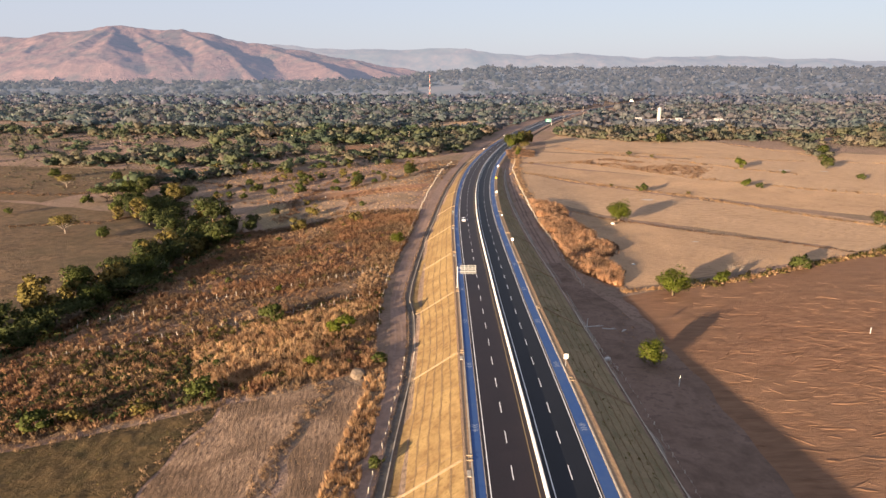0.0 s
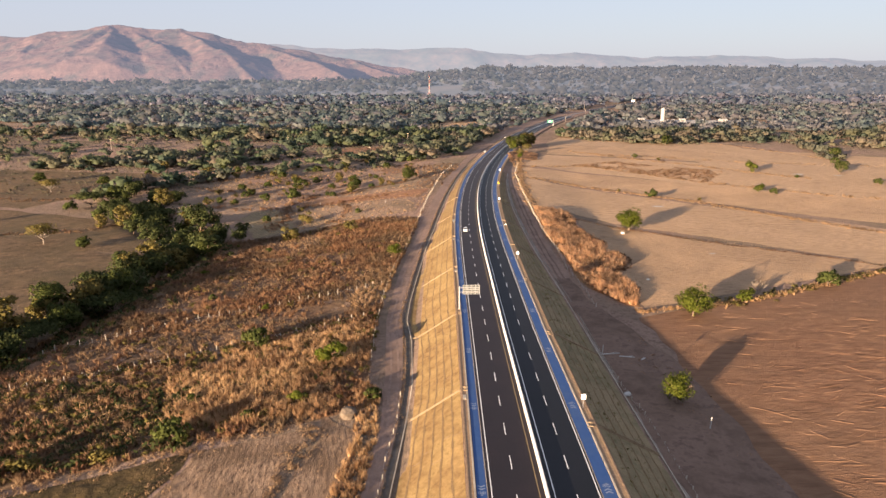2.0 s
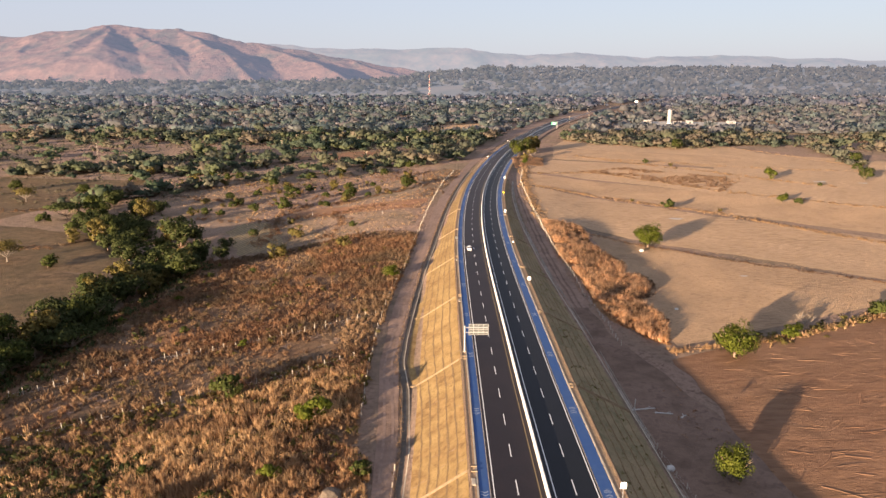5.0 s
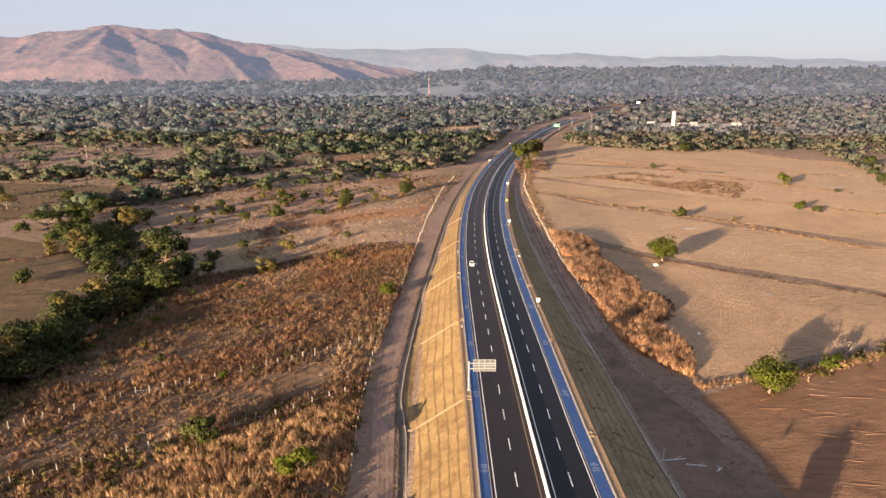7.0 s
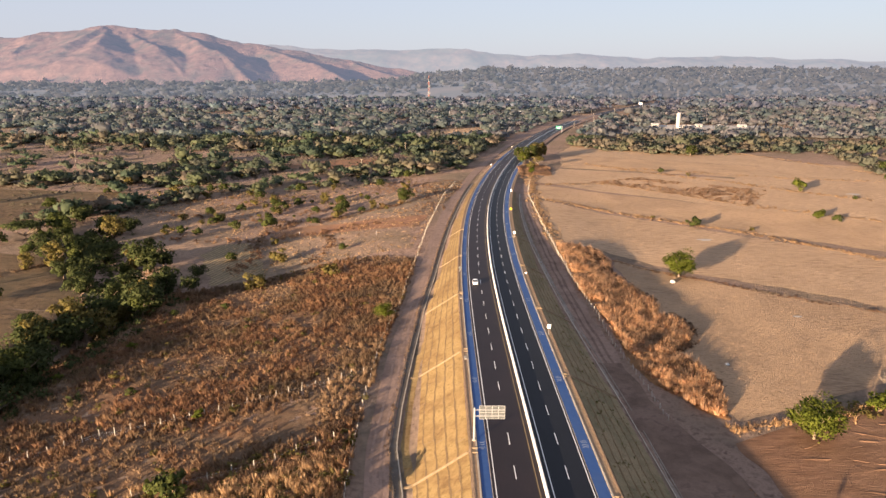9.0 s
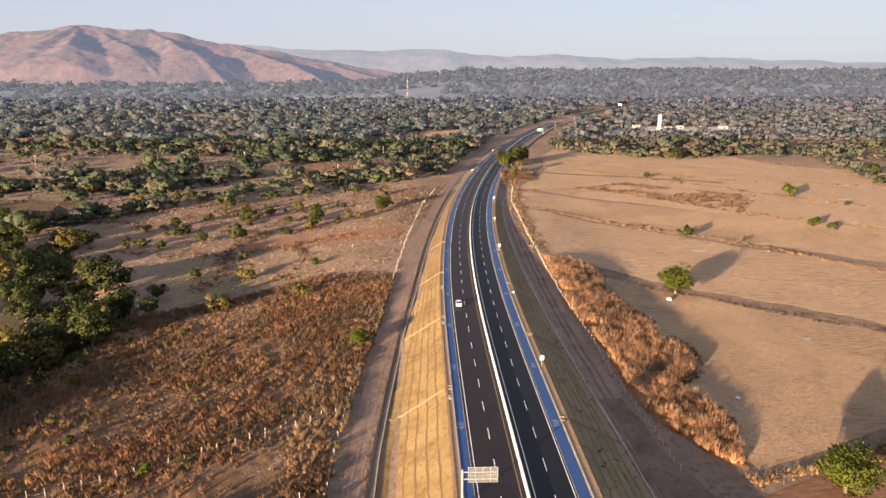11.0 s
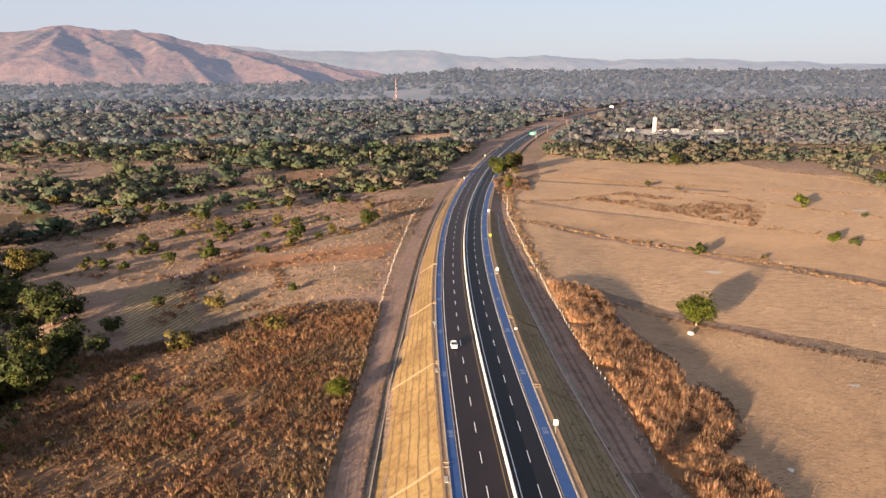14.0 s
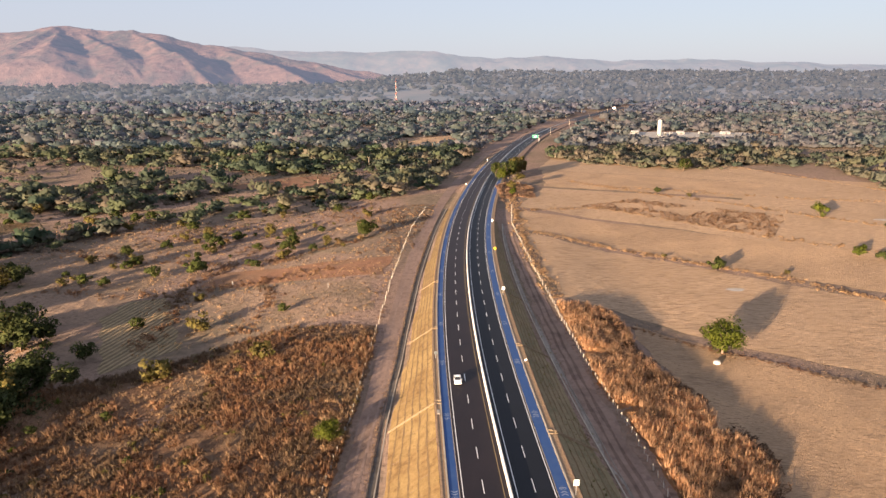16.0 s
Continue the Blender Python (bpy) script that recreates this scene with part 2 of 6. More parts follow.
M["scrub"] = surface("reddish_scrub", [(0.276, 0.163, 0.094), (0.414, 0.259, 0.149), (0.333, 0.201, 0.115)], 0.14, rough=0.95, island=0.15, leaf=0.45)
M["brush_mat"] = surface("matted_brush", [(0.097, 0.055, 0.032), (0.177, 0.102, 0.059), (0.138, 0.078, 0.046)], 0.9, [(0.101, 0.067, 0.042), (0.161, 0.108, 0.068)], 0.05, bump=0.5, bump_scale=1.8)
M["straw_grass"] = surface("straw_grass", [(0.310, 0.205, 0.120), (0.425, 0.287, 0.170), (0.241, 0.156, 0.092)], 0.16, rough=0.95, island=0.05, leaf=0.45)
M["orange_brush"] = surface("orange_dry_grass", [(0.382, 0.225, 0.137), (0.713, 0.435, 0.246), (0.548, 0.329, 0.190)], 0.2, [(0.255, 0.162, 0.105), (0.433, 0.281, 0.174)], 0.13, rough=0.95, island=0.05, leaf=0.5)
M["orange_mat"] = surface("orange_mat", [(0.179, 0.092, 0.043), (0.294, 0.156, 0.072)], 0.9, [(0.141, 0.082, 0.043), (0.230, 0.128, 0.064)], 0.08, bump=0.5, bump_scale=1.8)
M["ridge_grass"] = surface("ridge_grass", [(0.425, 0.272, 0.144), (0.586, 0.381, 0.205), (0.337, 0.213, 0.117)], 0.1, rough=0.95, island=0.12, leaf=0.4)
M["woods_near"] = surface("woods", [(0.099, 0.113, 0.078), (0.146, 0.146, 0.103)], 0.3, rough=1.0, island=0.06, leaf=0.5, spec=0.0, palette=[(0.060, 0.089, 0.063), (0.086, 0.127, 0.076), (0.142, 0.160, 0.084), (0.084, 0.112, 0.082), (0.164, 0.165, 0.105), (0.221, 0.176, 0.136), (0.143, 0.146, 0.114), (0.077, 0.104, 0.080), (0.131, 0.152, 0.093)])
# paler, bluer copies of the woods by distance: haze mixed into the leaf colours
M["woods_mid"] = surface("haze_tinted_woods", [(0.153, 0.185, 0.180), (0.189, 0.209, 0.206)], 0.2, rough=1.0, island=0.05, leaf=0.5, spec=0.0, palette=[(0.123, 0.167, 0.173), (0.146, 0.196, 0.180), (0.189, 0.216, 0.185), (0.139, 0.178, 0.180), (0.214, 0.216, 0.208), (0.252, 0.224, 0.232), (0.185, 0.196, 0.216), (0.133, 0.174, 0.180)])
M["woods_back"] = surface("haze_paled_woods", [(0.165, 0.210, 0.238), (0.205, 0.237, 0.272)], 0.2, rough=1.0, island=0.05, leaf=0.5, spec=0.0, palette=[(0.134, 0.189, 0.229), (0.159, 0.222, 0.238), (0.205, 0.246, 0.245), (0.151, 0.202, 0.238), (0.232, 0.246, 0.274), (0.273, 0.253, 0.307), (0.200, 0.222, 0.285), (0.143, 0.197, 0.238)])
# these leaves carry haze twice: bluish base colour and bluish emission
M["woods_far"] = surface("distant_woods", [(0.102, 0.114, 0.124), (0.115, 0.120, 0.129)], 0.04, rough=1.0, island=0.03, leaf=0.5, spec=0.0, palette=[(0.093, 0.110, 0.120), (0.104, 0.118, 0.124), (0.117, 0.119, 0.125), (0.128, 0.122, 0.128), (0.109, 0.115, 0.129)], haze_glow=(0.044, 0.048, 0.058))
# earth colours are its own; the haze is added as emission
M["far_land"] = surface("far_dry_land", [(0.084, 0.068, 0.056), (0.120, 0.094, 0.075)], 0.01, [(0.056, 0.058, 0.048), (0.088, 0.075, 0.064)], 0.003, rough=1.0, spec=0.0, haze_glow=(0.044, 0.048, 0.058))
# mountain and hills: faint bluish emission stands for the haze before them
M["mountain"] = surface("dry_mountain_grass", [(0.082, 0.056, 0.048), (0.129, 0.084, 0.071)], 0.02, [(0.047, 0.046, 0.040), (0.090, 0.066, 0.057)], 0.007, mix=(0.44, 0.60), rough=0.95, bump=5.0, bump_scale=0.05, spec=0.0, haze_glow=(0.029, 0.034, 0.049))
M["hills"] = surface("distant_hills", [(0.040, 0.046, 0.050), (0.075, 0.066, 0.064)], 0.02, [(0.036, 0.046, 0.048), (0.060, 0.060, 0.058)], 0.004, rough=0.95, spec=0.0, haze_glow=(0.062, 0.067, 0.084))
M["car"] = surface("white_car_paint", [(0.78, 0.78, 0.77), (0.80, 0.80, 0.79)], 1.0, rough=0.3, spec=0.5)
M["glass"] = surface("dark_car_glass", [(0.02, 0.022, 0.025), (0.03, 0.032, 0.035)], 1.0, rough=0.1, spec=0.6)
M["rubber"] = surface("rubber", [(0.02, 0.02, 0.02), (0.03, 0.03, 0.03)], 4.0)
M["plaster"] = surface("white_plaster", [(0.270, 0.262, 0.251), (0.338, 0.330, 0.315)], 0.3, rough=0.9)
M["roof"] = surface("pale_metal_roof", [(0.27, 0.27, 0.27), (0.36, 0.355, 0.35)], 0.3, rough=0.7)
# mast red, less saturated than the plain red below
M["mast_red"] = surface("muted_red_paint", [(0.30, 0.13, 0.11), (0.34, 0.16, 0.13)], 0.3, rough=0.7)
M["red"] = surface("red_paint", [(0.45, 0.06, 0.04), (0.5, 0.08, 0.05)], 0.3, rough=0.6)
M["litter"] = surface("bleached_white", [(0.36, 0.35, 0.33), (0.46, 0.45, 0.43)], 3.0, rough=0.6)
M["gravel"] = surface("pale_gravel", [(0.368, 0.336, 0.296), (0.464, 0.432, 0.384)], 0.3, [(0.320, 0.280, 0.232), (0.400, 0.360, 0.304)], 0.05, bump=0.3)

# ---- plan of the land: road centreline, levels ----
C_Y = [-400, 90, 150, 200, 300, 340, 380, 430, 470, 520, 595, 690, 815, 940, 1100, 1320, 1580, 1850, 2200, 2600, 6000]
C_X = [15.5, 18.5, 19, 19.5, 20.2, 21.2, 23.0, 26.3, 30.2, 36.2, 48.4, 66.8, 95.9, 129.5, 179, 262, 377, 508, 684, 894, 2680]
_y = np.arange(-400, 6001, 5.0)
_x = np.interp(_y, C_Y, C_X)
for _ in range(2):
    _x = np.convolve(np.pad(_x, 6, mode="edge"), np.ones(13) / 13, "valid")
_s = np.gradient(_x, _y)


def centre(y):
    return np.interp(y, _y, _x)


def slope(y):
    return np.interp(y, _y, _s)


def ease(a, b, v):
    t = np.clip((v - a) / (b - a), 0, 1)
    return t * t * (3 - 2 * t)


def across(x, y):
    return (x - centre(y)) / np.sqrt(1 + slope(y) ** 2)


def narrowing(y):
    """The eastern carriageway loses a little width along the way."""
    return np.interp(y, [90, 130, 195, 600, 900], [-0.2, -0.5, -1.5, -1.5, -0.5])


def on_road(u, y):
    """The place at offset u (to the right) of the centreline point at y."""
    y = np.asarray(y, float)
    u = np.asarray(u, float)
    u = u + narrowing(y) * np.clip((u + 10.0) / 21.8, 0, 1)
    s = slope(y)
    n = np.sqrt(1 + s * s)
    return centre(y) + u / n, y - u * s / n


def left_base(u, y):
    near = np.interp(y, [300, 343, 390, 468, 600, 800], [-7.5, -5.2, -3.9, -2.4, -1.4, -0.9])
    far = np.interp(y, [380, 480, 700, 900], [-12.0, -10.0, -2.5, -0.9])
    k = ease(30, 110, -u)
    return near * (1 - k) + far * k


def right_base(u, y):
    near = np.interp(y, [90, 127, 150, 171, 200, 220, 250, 297, 340, 400, 480, 650], [-9.4, -8.6, -7.8, -7.1, -6.8, -6.5, -5.8, -4.6, -3.8, -2.8, -1.8, -0.9])
    far = np.interp(y, [90, 127, 150, 171, 220, 350, 430, 540, 700], [-9.4, -8.6, -7.8, -7.1, -6.5, -6.3, -5.0, -3.0, -0.9])
    k = ease(30, 70, u)
    return near * (1 - k) + far * k


STREAM = [(-185, 118), (-158, 140), (-142, 172), (-128, 205), (-121, 250), (-117, 300), (-117, 345), (-150, 384), (-170, 410), (-188, 455)]


def gully_depth(x, y):
    """The stream bed sunk into the land along the line of trees."""
    near = np.full(np.broadcast(x, y).shape, 1e9)
    for (x0, y0), (x1, y1) in zip(STREAM, STREAM[1:]):
        dx, dy = x1 - x0, y1 - y0
        t = np.clip(((x - x0) * dx + (y - y0) * dy) / (dx * dx + dy * dy), 0, 1)
        near = np.minimum(near, np.hypot(x - x0 - t * dx, y - y0 - t * dy))
    return 4.5 * (1 - ease(3.0, 17.0, near))


def valley_rise(x, y):
    """The far valley floor climbs gently towards the hills, more so in the east."""
    east = ease(-0.15, 0.1, x / np.maximum(y, 1.0))
    return (40 + 18 * east) * ease(2400, 3500, y) + 62 * east * ease(3300, 4500, y)


def height(x, y):
    x, y = np.asarray(x, float), np.asarray(y, float)
    u = across(x, y)
    base = np.where(u < 0, left_base(u, y), right_base(u, y))
    base = base + 0.5 * np.sin(x * 0.021 + 1.3) * np.sin(y * 0.017 + 0.4) * ease(45, 90, np.abs(u))
    base = base - gully_depth(x, y) + valley_rise(x, y)
    edge, k = np.where(u < 0, 13.3, 13.7 + narrowing(y)), np.where(u < 0, 1.6, 2.0)
    z = -(np.abs(u) - edge) / k
    return np.where(np.abs(u) <= edge, -0.06 + valley_rise(x, y), np.maximum(z, base))


# ---- mesh helpers ----
def add_mesh(name, verts, faces, material, smooth=False):
    """A mesh from arrays: faces of equal size."""
    verts, faces = np.asarray(verts, float).reshape(-1, 3), np.asarray(faces, int)
    me = bpy.data.meshes.new(name)
    me.vertices.add(len(verts))
    me.vertices.foreach_set("co", verts.ravel())
    me.loops.add(faces.size)
    me.loops.foreach_set("vertex_index", faces.ravel())
    me.polygons.add(len(faces))
    me.polygons.foreach_set("loop_start", np.arange(0, faces.size, faces.shape[1]))
    me.update(calc_edges=True)
    me.polygons.foreach_set("use_smooth", np.full(len(faces), bool(smooth)))
    me.materials.append(material)
    return me


def child(ob, parent):
    if parent is not None:
        ob.parent = parent
    return ob


def sheet(name, X, Y, Z, material, parent=None, smooth=True):
    """A surface over a grid of points."""
    r, c = X.shape
    i = np.arange(r * c).reshape(r, c)
    faces = np.stack([i[:-1, :-1], i[:-1, 1:], i[1:, 1:], i[1:, :-1]], -1).reshape(-1, 4)
    return child(new(name, add_mesh(name, np.stack([X, Y, Z], -1), faces, material, smooth)), parent)


def part(name, bm, material, parent=None, label=""):
    me = bpy.data.meshes.new(name)
    bm.to_mesh(me)
    bm.free()
    me.materials.append(material)
    ob = child(new(name, me), parent)
    if label:
        ob["label"] = label
    return ob


def box(bm, x0, x1, y0, y1, z0, z1, bevel=0.0):
    got = bmesh.ops.create_cube(bm, size=1.0, matrix=Matrix.Translation(((x0 + x1) / 2, (y0 + y1) / 2, (z0 + z1) / 2)) @ Matrix.Diagonal((x1 - x0, y1 - y0, z1 - z0, 1)))
    if bevel:
        edges = {e for v in got["verts"] for e in v.link_edges}
        bmesh.ops.bevel(bm, geom=list(edges), offset=bevel, segments=1, affect="EDGES")
    return bm


def rod(bm, a, b, r0, r1=None, n=8):
    a, b = Vector(a), Vector(b)
    d = b - a
    m = Matrix.Translation((a + b) / 2) @ d.to_track_quat("Z", "Y").to_matrix().to_4x4()
    bmesh.ops.create_cone(bm, cap_ends=True, segments=n, radius1=r0, radius2=r0 if r1 is None else r1, depth=d.length, matrix=m)
    return bm


def thing(name, at, label, category, group="", turn=0.0):
    e = new(name)
    e.empty_display_size = 0.2
    e.matrix_basis = pose(*at, 0, 0, turn)
    return tagged(e, label, category, group)


def band(name, u0, u1, z, y0, y1, material, step=4.0, thick=0.12, parent=None):
    """A strip with thickness that follows the road between two offsets; offsets may be functions of y."""
    ys = np.linspace(y0, y1, max(2, int((y1 - y0) / step)))
    a = u0(ys) if callable(u0) else np.full(len(ys), float(u0))
    b = u1(ys) if callable(u1) else np.full(len(ys), float(u1))
    ax, ay = on_road(a, ys)
    bx, by = on_road(b, ys)
    za = z(ax, ay) if callable(z) else np.full(len(ys), float(z))
    zb = z(bx, by) if callable(z) else np.full(len(ys), float(z))
    X, Y = np.stack([ax, ax, bx, bx], 1), np.stack([ay, ay, by, by], 1)
    Z = np.stack([za - thick, za, zb, zb - thick], 1)
    return sheet(name, X, Y, Z, material, parent, smooth=False)


def value_noise(x, y, seed=0):
    """Smooth random values from 0 to 1 on a unit lattice."""
    xi, yi = np.floor(x).astype(np.int64), np.floor(y).astype(np.int64)
    fx, fy = x - xi, y - yi
    fx, fy = fx * fx * (3 - 2 * fx), fy * fy * (3 - 2 * fy)
    def h(a, b):
        n = (a * 374761393 + b * 668265263 + seed * 69069) & 0x7FFFFFFF
        n = ((n ^ (n >> 13)) * 1274126177) & 0x7FFFFFFF
        return ((n ^ (n >> 16)) & 0xFFFF) / 65535.0
    return (h(xi, yi) * (1 - fx) + h(xi + 1, yi) * fx) * (1 - fy) + (h(xi, yi + 1) * (1 - fx) + h(xi + 1, yi + 1) * fx) * fy


def fractal(x, y, scale, octaves=4, seed=0):
    v, a, t = 0.0, 1.0, 0.0
    for k in range(octaves):
        v, t = v + a * value_noise(x / scale + 17.3 * k, y / scale - 9.1 * k, seed + k), t + a
        a, scale = a * 0.55, scale * 0.5
    return v / t


# ---- ground sheet ----
def spread_cols():
    near = [13.3, 13.7, 16, 18, 20, 22, 24, 26, 28, 30, 33, 36, 40, 45, 50]
    out = near + list(np.arange(56, 260, 6.0)) + list(np.geomspace(262, 6000, 40))
    return np.array(out)


cols = spread_cols()
U = np.concatenate([-cols[::-1], [-6.0, 0.0, 6.0], cols])
V = np.concatenate([np.arange(-260, 700, 4.0), np.geomspace(700, 4800, 110)])
UU, VV = np.meshgrid(U, V)
GX = centre(VV) + UU * np.sqrt(1 + slope(VV) ** 2)
ground = sheet("ground", GX, VV, height(GX, VV) - 0.25 * (np.abs(UU) < 13.2), M["ground"])
tagged(ground, "dry season farmland of tan and brown earth", "ground", kind="structure")

# ---- distant land ----
def far_range(name, px, ridge, d0, d1, depth, material, label, rough, seed):
    """A range of hills along an arc of bearings (as offsets on a line 1207 away), rising to a ridge."""
    rng = np.random.RandomState(seed)
    a = np.linspace(px[0], px[-1], 260)
    top = np.interp(a, px, ridge)
    k = np.linspace(0, 1, 70)
    A, K = np.meshgrid(a, k)
    D = d0 + (d1 - d0) * K + depth * (K > 1)
    X, Y = A / 1207.0 * D, D
    rise = np.interp(K, [0, 0.12, 0.45, 0.8, 1.0], [0, 0.06, 0.42, 0.84, 1.0])
    Hh = np.interp(A, px, ridge) * rise + rough * (fractal(X, Y, 330, 4, seed) - 0.5) * np.clip(K * 3, 0, 1)
    ob = sheet(name, X, Y, np.maximum(Hh, -0.5) - 1.0, material)
    return tagged(ob, label, "mountain", kind="structure")


def mountain():
    """A grassy mountain: a main ridge and spurs that come down towards the valley, with slopes falling off each side."""
    ridge = [(-1150, 150), (-1000, 245), (-870, 290), (-779, 350), (-719, 326), (-684, 312), (-649, 345), (-599, 368), (-539, 384), (-479, 366), (-429, 363), (-379, 328), (-329, 286), (-279, 256), (-219, 224), (-159, 182), (-79, 138), (-10, 90), (60, 5)]
    top = lambda a: float(np.interp(a, [r[0] for r in ridge], [r[1] for r in ridge]))
    lines = [[(a0, 4300, h0 * 0.93), (a1, 4300, h1 * 0.93)] for (a0, h0), (a1, h1) in zip(ridge, ridge[1:])]

    for a0, a1, mid, sag in ((-980, -1060, 3900, 0.55), (-790, -880, 3850, 0.6), (-648, -745, 3900, 0.6), (-538, -672, 3800, 0.68), (-536, -580, 3750, 0.66),
                            (-515, -400, 3850, 0.62), (-430, -290, 3850, 0.6), (-300, -110, 3900, 0.58), (-150, 20, 4000, 0.5)):
        h = top(a0) * 0.93
        am = a0 * 0.5 + a1 * 0.5
        lines += [[(a0, 4300, h), (am, mid, h * sag)], [(am, mid, h * sag), (a1, 3420, 8)]]
    A, D = np.meshgrid(np.linspace(-1150, 90, 330), np.linspace(3250, 4600, 120))
    X, Y = A / 1207.0 * D, D
    Z = np.full(A.shape, -20.0)
    for (a0, d0, h0), (a1, d1, h1) in lines:
        p, q = np.array((a0 / 1207 * d0, d0)), np.array((a1 / 1207 * d1, d1))
        v = q - p
        s = np.clip(((X - p[0]) * v[0] + (Y - p[1]) * v[1]) / (v @ v), 0, 1)
        dist = np.hypot(X - p[0] - s * v[0], Y - p[1] - s * v[1])
        z = h0 + (h1 - h0) * s - 0.42 * dist
        k = np.clip((z - Z) / 40.0, -4, 4)
        Z = np.maximum(Z, z) + 7.0 * np.exp(-k * k) * (Z > -10)
    Z += (46 * (fractal(X, Y, 260, 4, 5) - 0.5) + 12 * (fractal(X, Y, 40, 3, 9) - 0.5)) * np.clip(Z / 160, 0, 1)
    Z = (Z + 2) * ease(3260, 3520, D) - 2
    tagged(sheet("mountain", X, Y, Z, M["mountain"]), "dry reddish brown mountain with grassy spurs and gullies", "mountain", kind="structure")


mountain()
FX, FY = np.meshgrid(np.linspace(-1.05, 1.05, 90), np.geomspace(2330, 4790, 60))
tagged(sheet("distant_backdrop", FX * FY, FY, height(FX * FY, FY) + 1.5 * ease(2330, 2500, FY) - 0.3, M["far_land"]), "far valley floor rising to the hills, with a haze glow in its surface", "backdrop", kind="structure")
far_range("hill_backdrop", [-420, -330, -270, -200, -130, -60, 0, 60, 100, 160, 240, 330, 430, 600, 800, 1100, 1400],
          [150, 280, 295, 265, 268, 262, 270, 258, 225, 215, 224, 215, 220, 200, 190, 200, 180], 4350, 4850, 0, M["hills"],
          "horizon hills made pale and bluish by a haze glow", 70, 8)

# ---- road ----
ROAD_END = 2450
tagged(band("road", -12.0, -0.3, 0.0, -60, ROAD_END, M["asphalt_w"], thick=0.3), "dark brownish asphalt carriageway of a new highway", "road", kind="structure")
tagged(band("road", 0.3, 12.0, 0.0, -60, ROAD_END, M["asphalt_c"], thick=0.3), "dark bluish asphalt carriageway of a new highway", "road", kind="structure")
tagged(band("blue_lane", -11.85, -10.15, 0.012, -60, 760, M["blue"], thick=0.01), "blue painted shoulder lane along the highway", "lane", kind="structure")
tagged(band("blue_lane", 9.35, 11.75, 0.012, -60, 760, M["blue"], thick=0.01), "blue painted shoulder lane along the highway", "lane", kind="structure")
for u, m, nm in ((-9.35, "white", "white"), (-1.3, "yellow", "yellow"), (1.25, "white", "white"), (8.75, "white", "white")):
    tagged(band("edge_line", u - 0.085, u + 0.085, 0.014, -60, 1500, M[m], thick=0.01), f"{nm} painted edge line on asphalt", "road marking", kind="structure")
for u in (-10.05, 9.22):
    tagged(band("edge_line", u - 0.06, u + 0.06, 0.016, -60, 800, M["concrete"], thick=0.01), "thin pale line beside the blue lane", "road marking", kind="structure")
for u in (-12.12, 12.0):
    tagged(band("kerb", u - 0.16, u + 0.16, 0.14, -60, 900, M["concrete"], thick=0.35), "pale concrete kerb along the highway edge", "kerb", kind="structure")
tagged(band("shoulder", -13.35, -12.28, 0.03, -60, 900, M["shoulder"], thick=0.3), "brown earth shoulder behind the kerb", "shoulder", kind="structure")
tagged(band("shoulder", 12.16, 13.75, 0.03, -60, 900, M["shoulder"], thick=0.3), "brown earth shoulder behind the kerb", "shoulder", kind="structure")
tagged(band("shoulder", -17.0, -12.0, -0.04, 900, 2400, M["track"], thick=0.3), "bare earth verge", "shoulder", kind="structure")
tagged(band("shoulder", 12.0, 17.0, -0.04, 700, 2400, M["track"], thick=0.3), "bare earth verge", "shoulder", kind="structure")
# straw wattle lying on each shoulder
for u in (-13.2, 13.5):
    tagged(band("straw_wattle", u - 0.14, u + 0.14, 0.10, 60, 620, M["shoulder"], thick=0.2), "straw erosion roll lying along the embankment edge", "straw roll", kind="structure")

# lane dashes
for u in (-5.2, 4.95):
    mark = new("lane_marking")
    tagged(mark, "row of white lane dashes", "road marking", kind="structure")
    for k in range(-3, 60):
        y = 104.5 + 12 * k
        band("dash", u - 0.085, u + 0.085, 0.014, y - 2.25, y + 2.25, M["white"], step=2.0, thick=0.01, parent=mark)
    rest = new("lane_marking")
    tagged(rest, "far row of white lane dashes", "road marking", kind="structure")
    for k in range(60, 140):
        y = 104.5 + 12 * k
        band("dash", u - 0.085, u + 0.085, 0.014, y - 2.25, y + 2.25, M["white"], step=3.0, thick=0.01, parent=rest)

